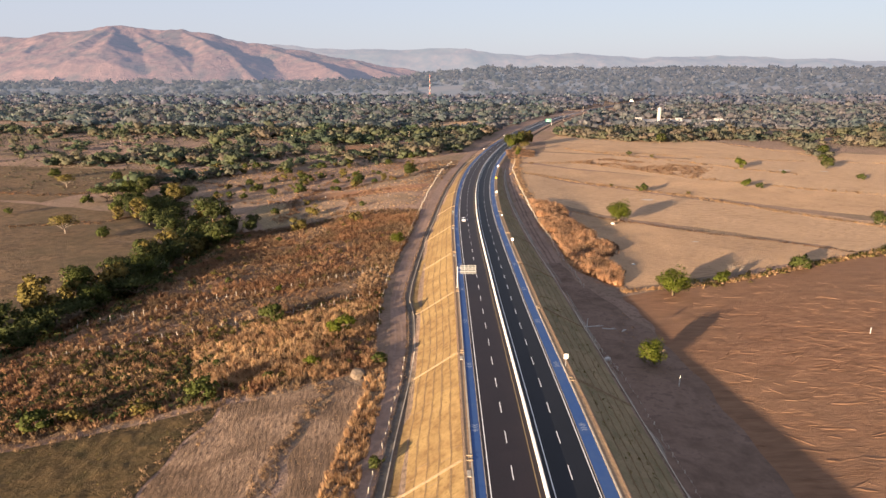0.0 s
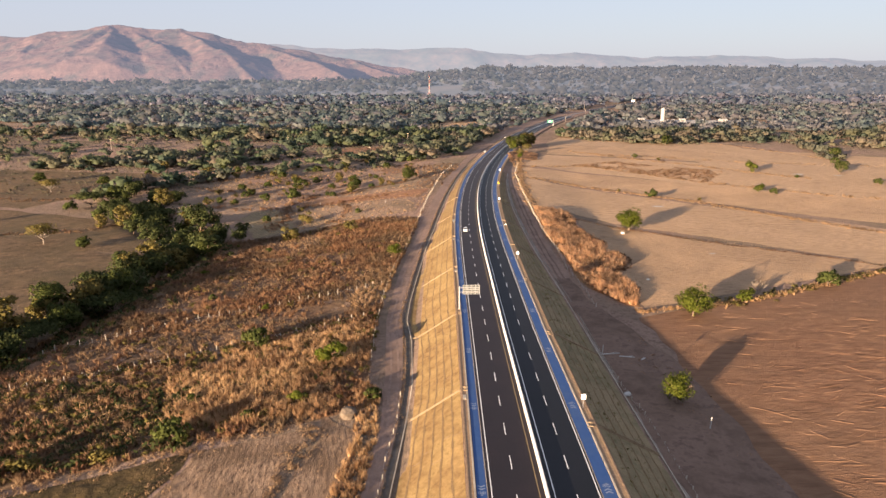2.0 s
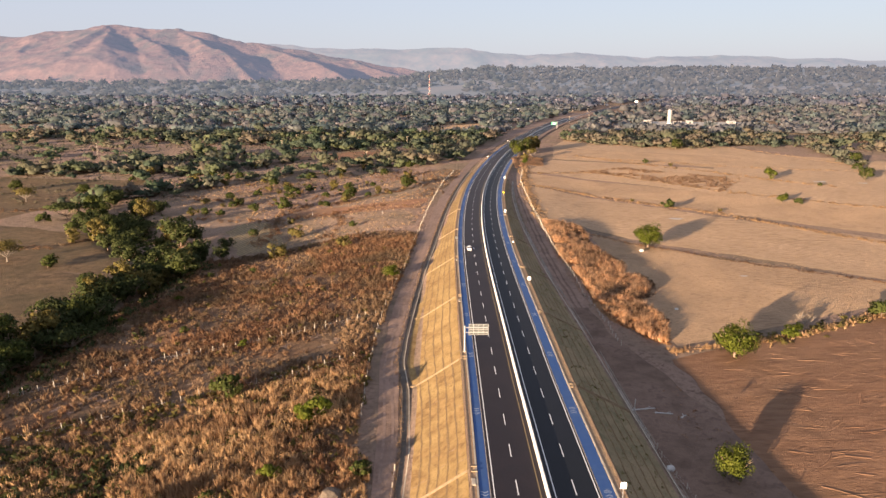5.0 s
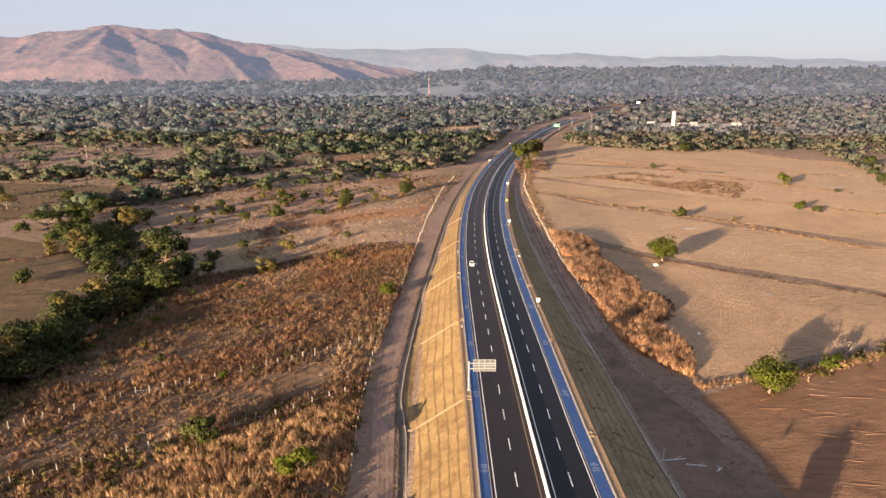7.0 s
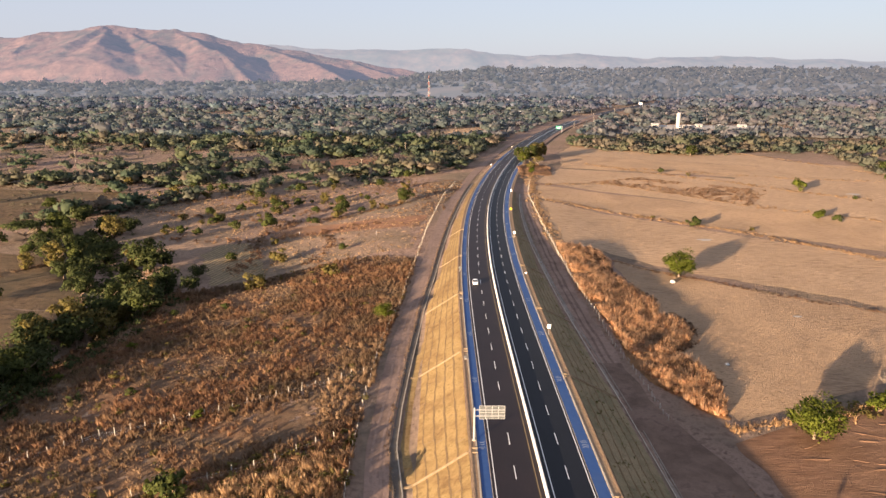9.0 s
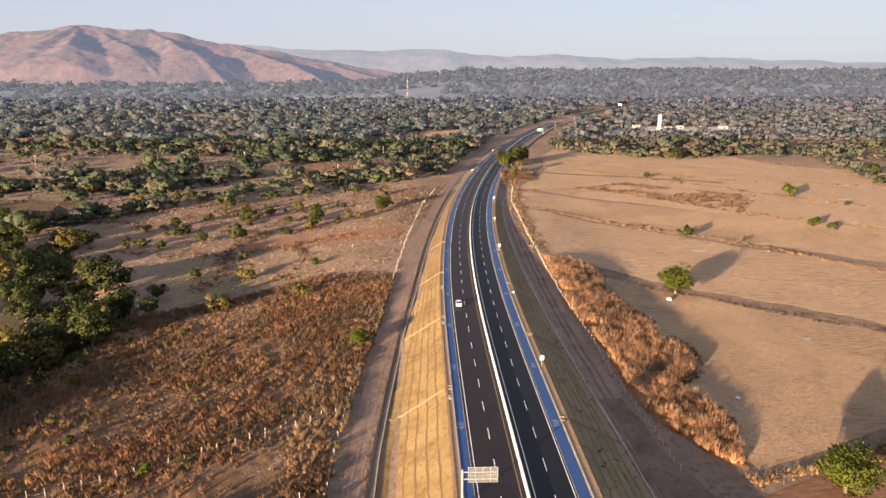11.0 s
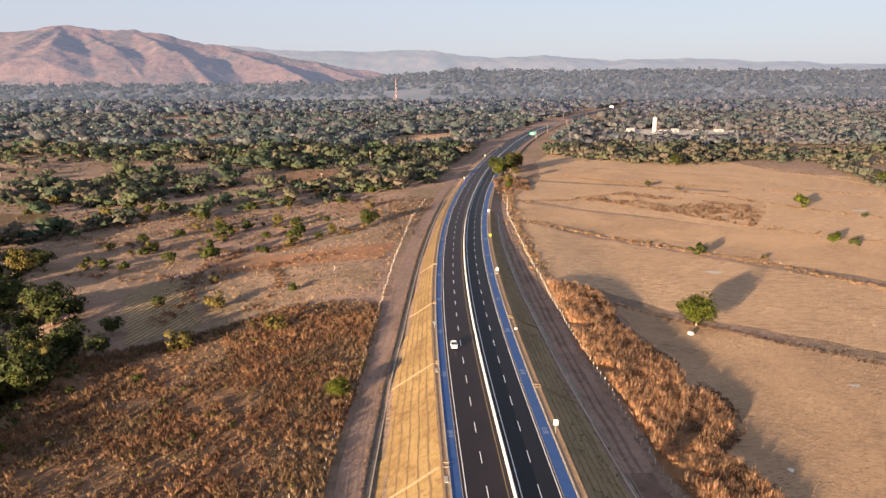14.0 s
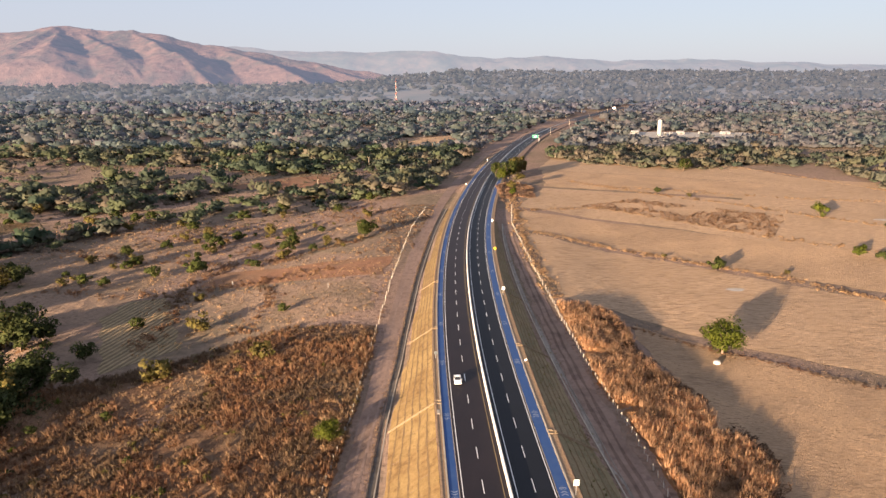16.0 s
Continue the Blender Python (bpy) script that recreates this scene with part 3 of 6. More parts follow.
# lane symbols on the blue lanes: a cycle (two wheels and a frame) with two chevrons
def lane_symbol(u, y, flip):
    bm = bmesh.new()
    for s in (-0.34, 0.34):
        for k in range(10):
            a0, a1 = k * math.tau / 10, (k + 1) * math.tau / 10
            vs = [bm.verts.new((s + r * math.cos(a), 1.0 + 0.62 * 1.3 * r / 0.3 * math.sin(a) * 0.5, 0)) for r, a in ((0.3, a0), (0.3, a1), (0.2, a1), (0.2, a0))]
            bm.faces.new(vs)
    for q in (((-0.34, 1.0), (0.0, 1.5)), ((0.0, 1.5), (0.34, 1.0)), ((-0.2, 1.7), (0.25, 1.7))):
        (x0, y0), (x1, y1) = q
        bm.faces.new([bm.verts.new(p) for p in ((x0, y0 - 0.06, 0), (x1, y1 - 0.06, 0), (x1, y1 + 0.06, 0), (x0, y0 + 0.06, 0))])
    for y0 in (-0.2, -1.0):
        for s in (-1, 1):
            bm.faces.new([bm.verts.new(p) for p in ((0, y0 + 0.45, 0), (s * 0.62, y0, 0), (s * 0.62, y0 - 0.28, 0), (0, y0 + 0.17, 0))])
    x, yy = on_road(u, y)
    ob = part("cycle_marking", bm, M["worn_mark"])
    ob.matrix_basis = pose(float(x), float(yy), 0.02, 0, 0, -math.degrees(math.atan(float(slope(y)))) + (180 if flip else 0))
    return tagged(ob, "pale bicycle symbol and chevrons painted on the blue lane", "road marking", "cycle markings", "structure")


for k in range(-1, 15):
    lane_symbol(-11.0, 120.2 + 30 * k, True)
    lane_symbol(10.55, 120.2 + 30 * k, False)

# median barrier, profiled concrete, in sections
def barrier_piece(y0, y1, parent, step=4.0):
    prof = [(-0.32, 0.0), (-0.32, 0.08), (-0.2, 0.3), (-0.11, 0.88), (0.11, 0.88), (0.2, 0.3), (0.32, 0.08), (0.32, 0.0)]
    ys = np.linspace(y0 + 0.03, y1 - 0.03, max(2, int((y1 - y0) / step)))
    P = [on_road(np.full(len(ys), u), ys) for u, z in prof]
    X, Y = np.stack([p[0] for p in P], 1), np.stack([p[1] for p in P], 1)
    Z = np.tile([z for u, z in prof], (len(ys), 1))
    return sheet("barrier_section", X, Y, Z, M["barrier"], parent, smooth=False)


median = tagged(new("median_barrier"), "white concrete median barrier of the highway", "barrier")
for k in range(50):
    barrier_piece(60 + 12 * k, 72 + 12 * k, median)
barrier_piece(660, 1400, median, 8.0)
barrier_piece(-60, 60, median, 12.0)

# ---- embankment: straw blankets in strips with recessed seams ----
slope_l = tagged(new("embankment_slope"), "golden straw erosion blanket on the sunlit embankment slope", "embankment", kind="structure")
slope_r = tagged(new("embankment_slope"), "greyish straw blanket on the shaded embankment slope, tinted for its shade", "embankment", kind="structure")


def drain_l(y):
    return -np.interp(y, [60, 109, 128, 156, 176, 205, 222, 240, 258, 312, 343, 390, 468, 534, 700], [28.0, 28.0, 27.2, 25.6, 25.0, 26.4, 28.6, 28.4, 27.6, 24.8, 22.3, 20.4, 18.2, 17.4, 16.5])


def drain_r(y):
    return np.interp(y, [60, 178, 213, 237, 257, 297, 340, 400, 480, 700], [27.0, 26.6, 26.2, 25.8, 25.0, 23.2, 21.8, 19.8, 18.0, 16.8])


def mats(parent, material, side, drain, lo, hi, n, seed):
    """Strips side by side down the slope, each in lengths of about 25 m, laid 6 cm proud of the soil."""
    rng = random.Random(seed)
    for k in range(n):
        y = lo + rng.uniform(0, 12)
        while y < hi:
            L = rng.uniform(22, 30)
            f0, f1 = k / n + 0.001, (k + 1) / n - 0.001
            top = 13.6 if side < 0 else 13.9
            def off(f, dr=drain, top=top, s=side):
                return lambda yy: s * (top + (np.abs(dr(yy)) - 0.9 - top) * f)
            jig = rng.uniform(-0.004, 0.004)
            def lift(x, yv, j=rng.uniform(0.025, 0.032)):
                return height(x, yv) + j
            wob = rng.uniform(0, 6)
            a, b = off(f0 + jig), off(f1 + jig)
            amp = 0.07
            band("straw_mat", lambda yy, a=a: a(yy) + amp * np.sin(yy * 0.9 + wob) * np.sin(yy * 0.31), lambda yy, b=b: b(yy) + amp * np.sin(yy * 0.7 + wob), lift, y, min(y + L - 0.15, hi), material, step=1.6, thick=0.05, parent=parent)
            y += L


def seams(parent, side, drain, lo, hi, n):
    """Thin sunken lines where two straw blankets meet."""
    top = 13.6 if side < 0 else 13.9
    for k in range(1, n):
        mid = lambda yy, f=k / n: side * (top + (np.abs(drain(yy)) - 0.9 - top) * f) + 0.12 * np.sin(yy * 0.23 + 2 * f) + 0.07 * np.sin(yy * 0.9)
        wid = lambda yy, k=k: 0.07 + 0.17 * value_noise(yy / 1.7, yy * 0 + k * 7.0, 3)
        band("seam", lambda yy, m=mid, w=wid: m(yy) - w(yy), lambda yy, m=mid, w=wid: m(yy) + w(yy), lambda x, y: height(x, y) + 0.075, lo, hi, M["seam"], step=1.0, thick=0.03, parent=parent)


seams(slope_l, -1, drain_l, 84, 560, 6)
seams(slope_r, 1, drain_r, 84, 520, 6)
mats(slope_l, M["straw"], -1, drain_l, 84, 560, 6, 1)
mats(slope_r, M["straw_grey"], 1, drain_r, 84, 520, 6, 2)


# drains at the foot of each slope: two lips and a sunken floor, the left darkened as depth shade
for dr, s, wid, y1, bed in ((drain_l, -1, 1.5, 560, "drain"), (drain_r, 1, 1.3, 520, "drain_dry")):
    d = tagged(new("drain_channel"), "concrete drainage channel at the foot of the embankment", "drain", kind="structure")
    lvl = lambda h: (lambda x, y: height(x, y) + h)
    band("channel_floor", lambda y, dr=dr, s=s: dr(y) + s * 0.1, lambda y, dr=dr, s=s, w=wid: dr(y) + s * w, lvl(0.05), 60, y1, M[bed], step=3, parent=d)
    band("channel_lip", lambda y, dr=dr, s=s: dr(y) - s * 0.12, lambda y, dr=dr, s=s: dr(y) + s * 0.14, lvl(0.3), 60, y1, M["concrete"], step=3, thick=0.4, parent=d)
    band("channel_lip", lambda y, dr=dr, s=s, w=wid: dr(y) + s * w, lambda y, dr=dr, s=s, w=wid: dr(y) + s * (w + 0.2), lvl(0.2), 60, y1, M[bed], step=3, thick=0.3, parent=d)

# dirt tracks along both feet
def track_l(y):
    return -np.interp(y, [-200, 60, 109, 128, 156, 186, 222, 275, 320, 372, 428, 512, 649, 900], [36, 33.5, 31.8, 30.6, 29.2, 30.2, 32.6, 31.4, 28.2, 25.4, 24.2, 22.6, 22.2, 21.5])


def track_lw(y):
    return np.interp(y, [60, 150, 200, 260, 400, 600], [1.9, 1.9, 2.4, 2.9, 2.8, 3.0])


def track_r(y):
    return np.interp(y, [-200, 105, 160, 190, 215, 240, 300, 376, 435, 500, 560], [38, 38, 38, 37, 33.5, 29.6, 27.4, 26.0, 24.4, 21.5, 20.5]) + 0.35 * np.sin(y * 0.21)


def track_rw(y):
    return np.interp(y, [60, 160, 190, 215, 245, 560], [10.5, 10.5, 9.2, 6.5, 3.2, 2.6]) + 0.4 * np.sin(y * 0.33 + 1)


lift10 = lambda x, y: height(x, y) + 0.10
tagged(band("dirt_track", lambda y: track_l(y) - track_lw(y), lambda y: track_l(y) + track_lw(y), lift10, -200, 900, M["track"], step=4), "packed dirt service track beside the embankment", "track", kind="structure")
# near stretch takes the shade-darkened soil, the stretch beyond y 262 the sunlit one
tagged(band("dirt_track", lambda y: track_r(y) - track_rw(y), lambda y: track_r(y) + track_rw(y), lift10, 60, 262, M["dirt"], step=4), "packed dirt service track beside the embankment", "track", kind="structure")
tagged(band("dirt_track", lambda y: track_r(y) - track_rw(y), lambda y: track_r(y) + track_rw(y), lift10, 262, 560, M["track"], step=4), "service track between embankment and fields, in the sunlit dirt tint", "track", kind="structure")
for o in (-0.95, 0.95):
    tagged(band("wheel_rut", lambda y: track_l(y) + o - 0.3 + 0.25 * np.sin(y * 0.08), lambda y: track_l(y) + o + 0.3 + 0.25 * np.sin(y * 0.08), lambda x, y: height(x, y) + 0.115, -100, 700, M["rut"], step=4, thick=0.05), "smooth wheel rut in the dirt track", "track", kind="structure")


for o in (-0.95, 0.95):
    mid = lambda y, o=o: np.interp(y, [60, 150, 185, 205, 222, 245, 300, 376, 435, 500], [47, 45, 42.5, 38.5, 33, 29, 27.2, 26, 24.4, 21.8]) + o
    tagged(band("wheel_rut", lambda y, m=mid: m(y) - 0.4 + 0.2 * np.sin(y * 0.3), lambda y, m=mid: m(y) + 0.4 + 0.2 * np.sin(y * 0.23), lambda x, y: height(x, y) + 0.115, 60, 500, M["dirt"], step=4, thick=0.05), "smooth wheel rut in the dirt track", "track", kind="structure")

# ---- fields ----
def field(name, corners, material, label, lift=0.05, n=36, relief=0.0, grain=2.5):
    """A field between four corners, lying on the land, with a slightly uneven edge."""
    (a, b, c, d) = [np.array(p, float) for p in corners]
    s, t = np.meshgrid(np.linspace(0, 1, n), np.linspace(0, 1, n))
    P = ((1 - s) * (1 - t))[..., None] * a + (s * (1 - t))[..., None] * b + (s * t)[..., None] * c + ((1 - s) * t)[..., None] * d
    w = 0.9 * np.sin(P[..., 0] * 0.21 + P[..., 1] * 0.13) + 0.6 * np.sin(P[..., 1] * 0.37 - P[..., 0] * 0.11)
    e = 1 - np.minimum.reduce([s, 1 - s, t, 1 - t]) * 2
    X, Y = P[..., 0] + w * e, P[..., 1] + w * e * 0.6
    Z = height(X, Y) + lift
    if relief:
        inner = np.clip((1 - e) * 12, 0, 1)
        Z = Z + relief * inner * np.abs(fractal(X, Y, grain, 3, 7) - 0.32) * 2
    ob = sheet(name, X, Y, Z, material)
    return tagged(ob, label, "field", kind="structure")


field("ploughed_field", [(64, 40), (420, 40), (330, 340), (65, 222)], M["plough"], "reddish brown ploughed field with curving furrows", 0.06, 170, 0.22, 2.6)
field("field", [(68, 230), (190, 283), (158, 297), (74, 368)], M["stubble"], "tan stubble field with cut rows", 0.05, 90, 0.12, 2.0)
field("field", [(57, 394), (300, 180), (330, 255), (61, 496)], M["stubble_pale"], "pale tan harvested field", 0.07, 120, 0.12, 2.5)
field("field", [(62, 503), (290, 310), (420, 330), (67, 556)], M["stubble"], "tan stubble field", 0.05, 100, 0.14, 3.0)
field("field", [(69, 566), (290, 400), (460, 480), (100, 640)], M["stubble_pale"], "pale harvested field", 0.07)
field("field", [(102, 646), (300, 560), (330, 620), (118, 735)], M["stubble"], "pale tan field", 0.06)
field("field", [(210, 575), (330, 480), (480, 560), (300, 690)], M["stubble_pale"], "pale harvested field by the woods", 0.09)
field("field", [(114, 738), (318, 628), (296, 745), (146, 826)], M["stubble_pale"], "pale harvested field beside the woods", 0.14)
field("scrub_patch", [(108, 572), (186, 487), (221, 535), (150, 592)], M["stubble"], "reddish scrubby fallow patch", 0.16)
field("field", [(-160, 40), (-64, 40), (-52, 149), (-104, 128)], M["olive"], "olive brown dry grass field", 0.06, 100, 0.45, 2.0)
field("field", [(-63, 40), (-38, 40), (-28, 155), (-51, 149)], M["near_stubble"], "cut stubble strip with wheel lines", 0.08, 90, 0.16, 1.6)
field("field", [(-36, 40), (-22, 40), (-16.5, 153), (-25, 162)], M["near_stubble"], "narrow stubble strip", 0.06, 70, 0.14, 1.6)
field("field", [(-420, 190), (-140, 196), (-127, 322), (-420, 380)], M["pasture"], "brown dry pasture", 0.06, 100, 0.35, 4.0)
field("field", [(-470, 374), (-127, 324), (-160, 392), (-300, 440)], M["pasture"], "tan dry pasture", 0.08)
field("field", [(-520, 500), (-250, 430), (-210, 560), (-420, 590)], M["pasture"], "tan dry pasture near the woods", 0.08)
field("field", [(-87, 440), (-8, 428), (-5, 455), (-80, 461)], M["red_soil"], "strip of bare reddish soil", 0.09)
field("field", [(-89, 434), (-14, 424), (-10, 388), (-48, 378)], M["grey_field"], "pale grey tan fallow field", 0.07, 80, 0.25, 2.0)
field("crop_rows", [(-92, 354), (-74, 372), (-94, 428), (-116, 420)], M["crop"], "small plot with curving crop rows", 0.1)
field("field", [(-160, 400), (-110, 400), (-100, 520), (-180, 500)], M["grey_field"], "greyish fallow land", 0.06, 80, 0.4, 3.0)
field("field", [(-134, 664), (-54, 650), (-52, 728), (-110, 700)], M["red_soil"], "far reddish field among trees", 0.1)
field("field", [(-10, 905), (58, 985), (66, 1112), (-12, 1030)], M["stubble"], "far tan clearing among trees", 0.1)

# ---- plants ----
def cards(c, size, rng, up=0.0):
    """Small leaf or blade quads: one at each centre c (n, 3), each of its own size and turn. up: 1 stands the quads upright."""
    n = len(c)
    a = rng.normal(size=(n, 3))
    a[:, 2] = a[:, 2] * (1 - up) + up * 2.2
    a /= np.linalg.norm(a, axis=1)[:, None]
    b = np.cross(a, rng.normal(size=(n, 3)))
    b /= np.linalg.norm(b, axis=1)[:, None]
    s = np.asarray(size).reshape(-1, 1) * np.ones((n, 1))
    a, b = a * s * (1 + 0.7 * up), b * s * (0.62 - 0.44 * up)
    tip = 1 - 0.55 * up
    return np.stack([c - a - b, c - a + b, c + a + b * tip, c + a - b * tip], 1)


def card_mesh(name, Q, material, soft=None):
    """Quads as one mesh. soft: for each quad the way in which the mass it belongs to faces, used as its normal."""
    if soft is not None:
        g = np.cross(Q[:, 1] - Q[:, 0], Q[:, 2] - Q[:, 0])
        back = (g * soft).sum(1) < 0
        Q[back] = Q[back][:, ::-1]
    me = add_mesh(name, Q.reshape(-1, 3), np.arange(len(Q) * 4).reshape(-1, 4), material)
    if soft is not None:
        me.normals_split_custom_set_from_vertices(np.repeat(soft / np.linalg.norm(soft, axis=1)[:, None], 4, 0))
    return me


def crown_centres(n, w, h, z0, lumps, rng, flat=0.0):
    """Leaf centres on the skins of many lumps, which together make an uneven crown with gaps."""
    L = rng.normal(size=(lumps, 3))
    L /= np.linalg.norm(L, axis=1)[:, None]
    L *= rng.uniform(0.35, 0.85, (lumps, 1))
    L[:, 2] = L[:, 2] * (1 - 0.5 * flat) + 0.1
    r = rng.uniform(0.22, 0.46, lumps)
    k = rng.randint(0, lumps, n)
    d = rng.normal(size=(n, 3))
    d /= np.linalg.norm(d, axis=1)[:, None]
    P = L[k] + d * (r[k] * rng.uniform(0.55, 1.05, n))[:, None]
    P[:, 2] = np.maximum(P[:, 2], -0.85)
    N = P * 0.6 + d * 0.8 + (0, 0, 0.25)
    return P * (w / 2, w / 2, h / 2) + (0, 0, z0 + h / 2), N


def limbs(height_, spread, rng, n=7, r=0.3, start=0.35):
    bm = bmesh.new()
    top = Vector((rng.uniform(-0.3, 0.3), rng.uniform(-0.3, 0.3), height_ * 0.62))
    rod(bm, (0, 0, -0.3), top * start, r, r * 0.75, 7)
    for k in range(n):
        a = k * math.tau / n + rng.uniform(-0.4, 0.4)
        mid = top * start + Vector((math.cos(a) * spread * 0.22, math.sin(a) * spread * 0.22, height_ * rng.uniform(0.18, 0.3)))
        end = mid + Vector((math.cos(a) * spread * rng.uniform(0.12, 0.26), math.sin(a) * spread * rng.uniform(0.12, 0.26), height_ * rng.uniform(0.15, 0.34)))
        rod(bm, top * start, mid, r * 0.5, r * 0.32, 5)
        rod(bm, mid, end, r * 0.32, r * 0.08, 5)
        for _ in range(2):
            e2 = mid + Vector((rng.uniform(-1, 1) * spread * 0.2, rng.uniform(-1, 1) * spread * 0.2, height_ * rng.uniform(0.1, 0.3)))
            rod(bm, mid, e2, r * 0.22, r * 0.05, 4)
    return bm


def tree_kind(name, label, w, h, z0, leaves, size, lumps, leaf, seed, bark="bark", flat=0.0, cat="tree", branches=7, thick=0.3):
    """One tree with trunk and crown, w wide and h high in the crown, which begins at z0."""
    rng = np.random.RandomState(seed)
    t = new(name)
    tagged(t, label, cat)
    part("trunk", limbs(z0 + h, w, rng, branches, thick), M[bark], t)
    if leaves:
        c, facing = crown_centres(leaves, w, h, z0, lumps, rng, flat)
        child(new("crown", card_mesh("crown", cards(c, rng.uniform(0.6, 1.2, leaves) * size, rng), M[leaf], facing + 0.25 * rng.normal(size=(leaves, 3)))), t)
    return t


KINDS = {
    "round": tree_kind("tree", "leafy green field tree with a rounded crown", 10, 7.6, 0.5, 2600, 0.24, 26, "leaf", 11),
    "bright": tree_kind("tree", "bright yellowish green leafy tree", 10, 8.0, 0.1, 5200, 0.17, 46, "leaf_bright", 12),
    "dark": tree_kind("tree", "dense dark green tree in the stream gully", 13, 9.5, 1.0, 1500, 0.4, 22, "leaf_dark", 13),
    "umbrella": tree_kind("tree", "wide umbrella shaped tree with dark foliage", 20, 4.2, 5.5, 1700, 0.42, 34, "leaf_dark", 14, flat=0.6, branches=9, thick=0.45),
    "olive": tree_kind("tree", "olive green half dry tree", 9, 7.4, 0.4, 1500, 0.29, 20, "leaf_olive", 15),
    "sparse": tree_kind("tree", "spreading half dry tree with a thin olive crown", 14, 7, 3.0, 2100, 0.24, 26, "leaf_olive", 16, "pale_bark", flat=0.3, branches=11, thick=0.34),
    "bare": tree_kind("tree", "leafless pale tree with spreading branches", 9, 6, 2.5, 60, 0.2, 10, "leaf_dry", 17, "pale_bark", branches=13, thick=0.22),
    "shrub": tree_kind("shrub", "low dark green shrub in dry grass", 5, 3.4, 0.1, 560, 0.23, 14, "leaf", 18, cat="shrub", branches=4, thick=0.1),
    "shrub_olive": tree_kind("shrub", "low olive brown shrub in dry grass", 4.6, 3.0, 0.1, 480, 0.23, 13, "leaf_olive", 19, cat="shrub", branches=4, thick=0.1),
    "shrub_bright": tree_kind("shrub", "low bright green shrub", 5, 3.6, 0.1, 760, 0.19, 13, "leaf_bright", 20, cat="shrub", branches=4, thick=0.1),
    "shrub_dry": tree_kind("shrub", "dry reddish brown shrub", 4.4, 2.8, 0.1, 420, 0.23, 12, "leaf_dry", 21, cat="shrub", branches=4, thick=0.1),
}
SPAN = {"round": 10, "bright": 10, "dark": 13, "umbrella": 20, "olive": 9, "sparse": 14, "bare": 9, "shrub": 5, "shrub_olive": 4.6, "shrub_bright": 5, "shrub_dry": 4.4}
GROUPS = {"ravine": "trees along the gully", "field": "trees in the fields", "shrubs": "shrubs in the dry fields", "road": "trees beside the highway"}
turns = random.Random(5)
used = set()


def plant(kind, x, y, wide, group="", tall=1.0):
    m_scale = wide / SPAN[kind]
    z = float(height(x, y)) - 0.05
    m = pose(x, y, z, 0, 0, turns.uniform(0, 360)) @ Matrix.Diagonal((m_scale, m_scale, m_scale * tall, 1))
    ob = KINDS[kind]
    if kind in used:
        ob = copy_thing(ob, m)
    else:
        used.add(kind)
    ob.matrix_basis = m
    if group:
        ob["group"] = GROUPS[group]
    return ob


# trees in the fields to the east
for kind, x, y, w in (("bright", 56.5, 165.2, 7.6), ("bright", 95.1, 346.7, 14), ("bright", 81.5, 222.8, 12.5), ("shrub_bright", 103.4, 234.9, 7.0), ("shrub", 140.8, 252.6, 9.0),
                      ("shrub", 132.8, 433.5, 8.5), ("shrub", 173.3, 614.6, 6), ("shrub_bright", 238.9, 533.3, 12), ("shrub_bright", 207, 450, 8), ("shrub", 214.2, 445.1, 6),
                      ("round", 351.6, 620.6, 12), ("round", 303.9, 528.1, 12), ("round", 223.2, 332, 10), ("round", 236.2, 724, 13), ("bare", 111.9, 244, 7), ("shrub", 299.6, 474.8, 7),
                      ("shrub", 259.5, 505.4, 4), ("shrub", 330, 580, 9), ("shrub_olive", 190, 600, 4), ("shrub_olive", 160, 427, 3), ("shrub_olive", 118, 455, 3)):
    plant(kind, x, y, w, "field", 1.35 if x < 60 else 1.0)
# trees on the mound beside the road
for kind, x, y, w in (("round", 80.9, 681.8, 14), ("olive", 88, 700, 13), ("bright", 74, 668, 10), ("sparse", 84, 650, 10), ("shrub_olive", 75.7, 634, 7), ("shrub_bright", 72.5, 606, 6), ("olive", 97, 716, 12), ("round", 72, 690, 11)):
    plant(kind, x, y, w, "road", 1.3)
# lone trees in the pastures to the west
for kind, x, y, w in (("sparse", -191.4, 345.4, 15), ("umbrella", -210.9, 433.6, 21), ("shrub", -219.2, 424.7, 9), ("sparse", -263, 484.3, 14), ("round", -236.6, 505.7, 10), ("dark", -96.3, 345.8, 8.5),
                      ("dark", -99.4, 364.5, 8), ("shrub", -167.8, 334.9, 7), ("shrub", -300, 350, 7), ("shrub", -250, 395, 6), ("round", -290, 520, 10), ("bare", -130, 214, 7)):
    plant(kind, x, y, w, "field")
# gully line of trees
gully = random.Random(8)
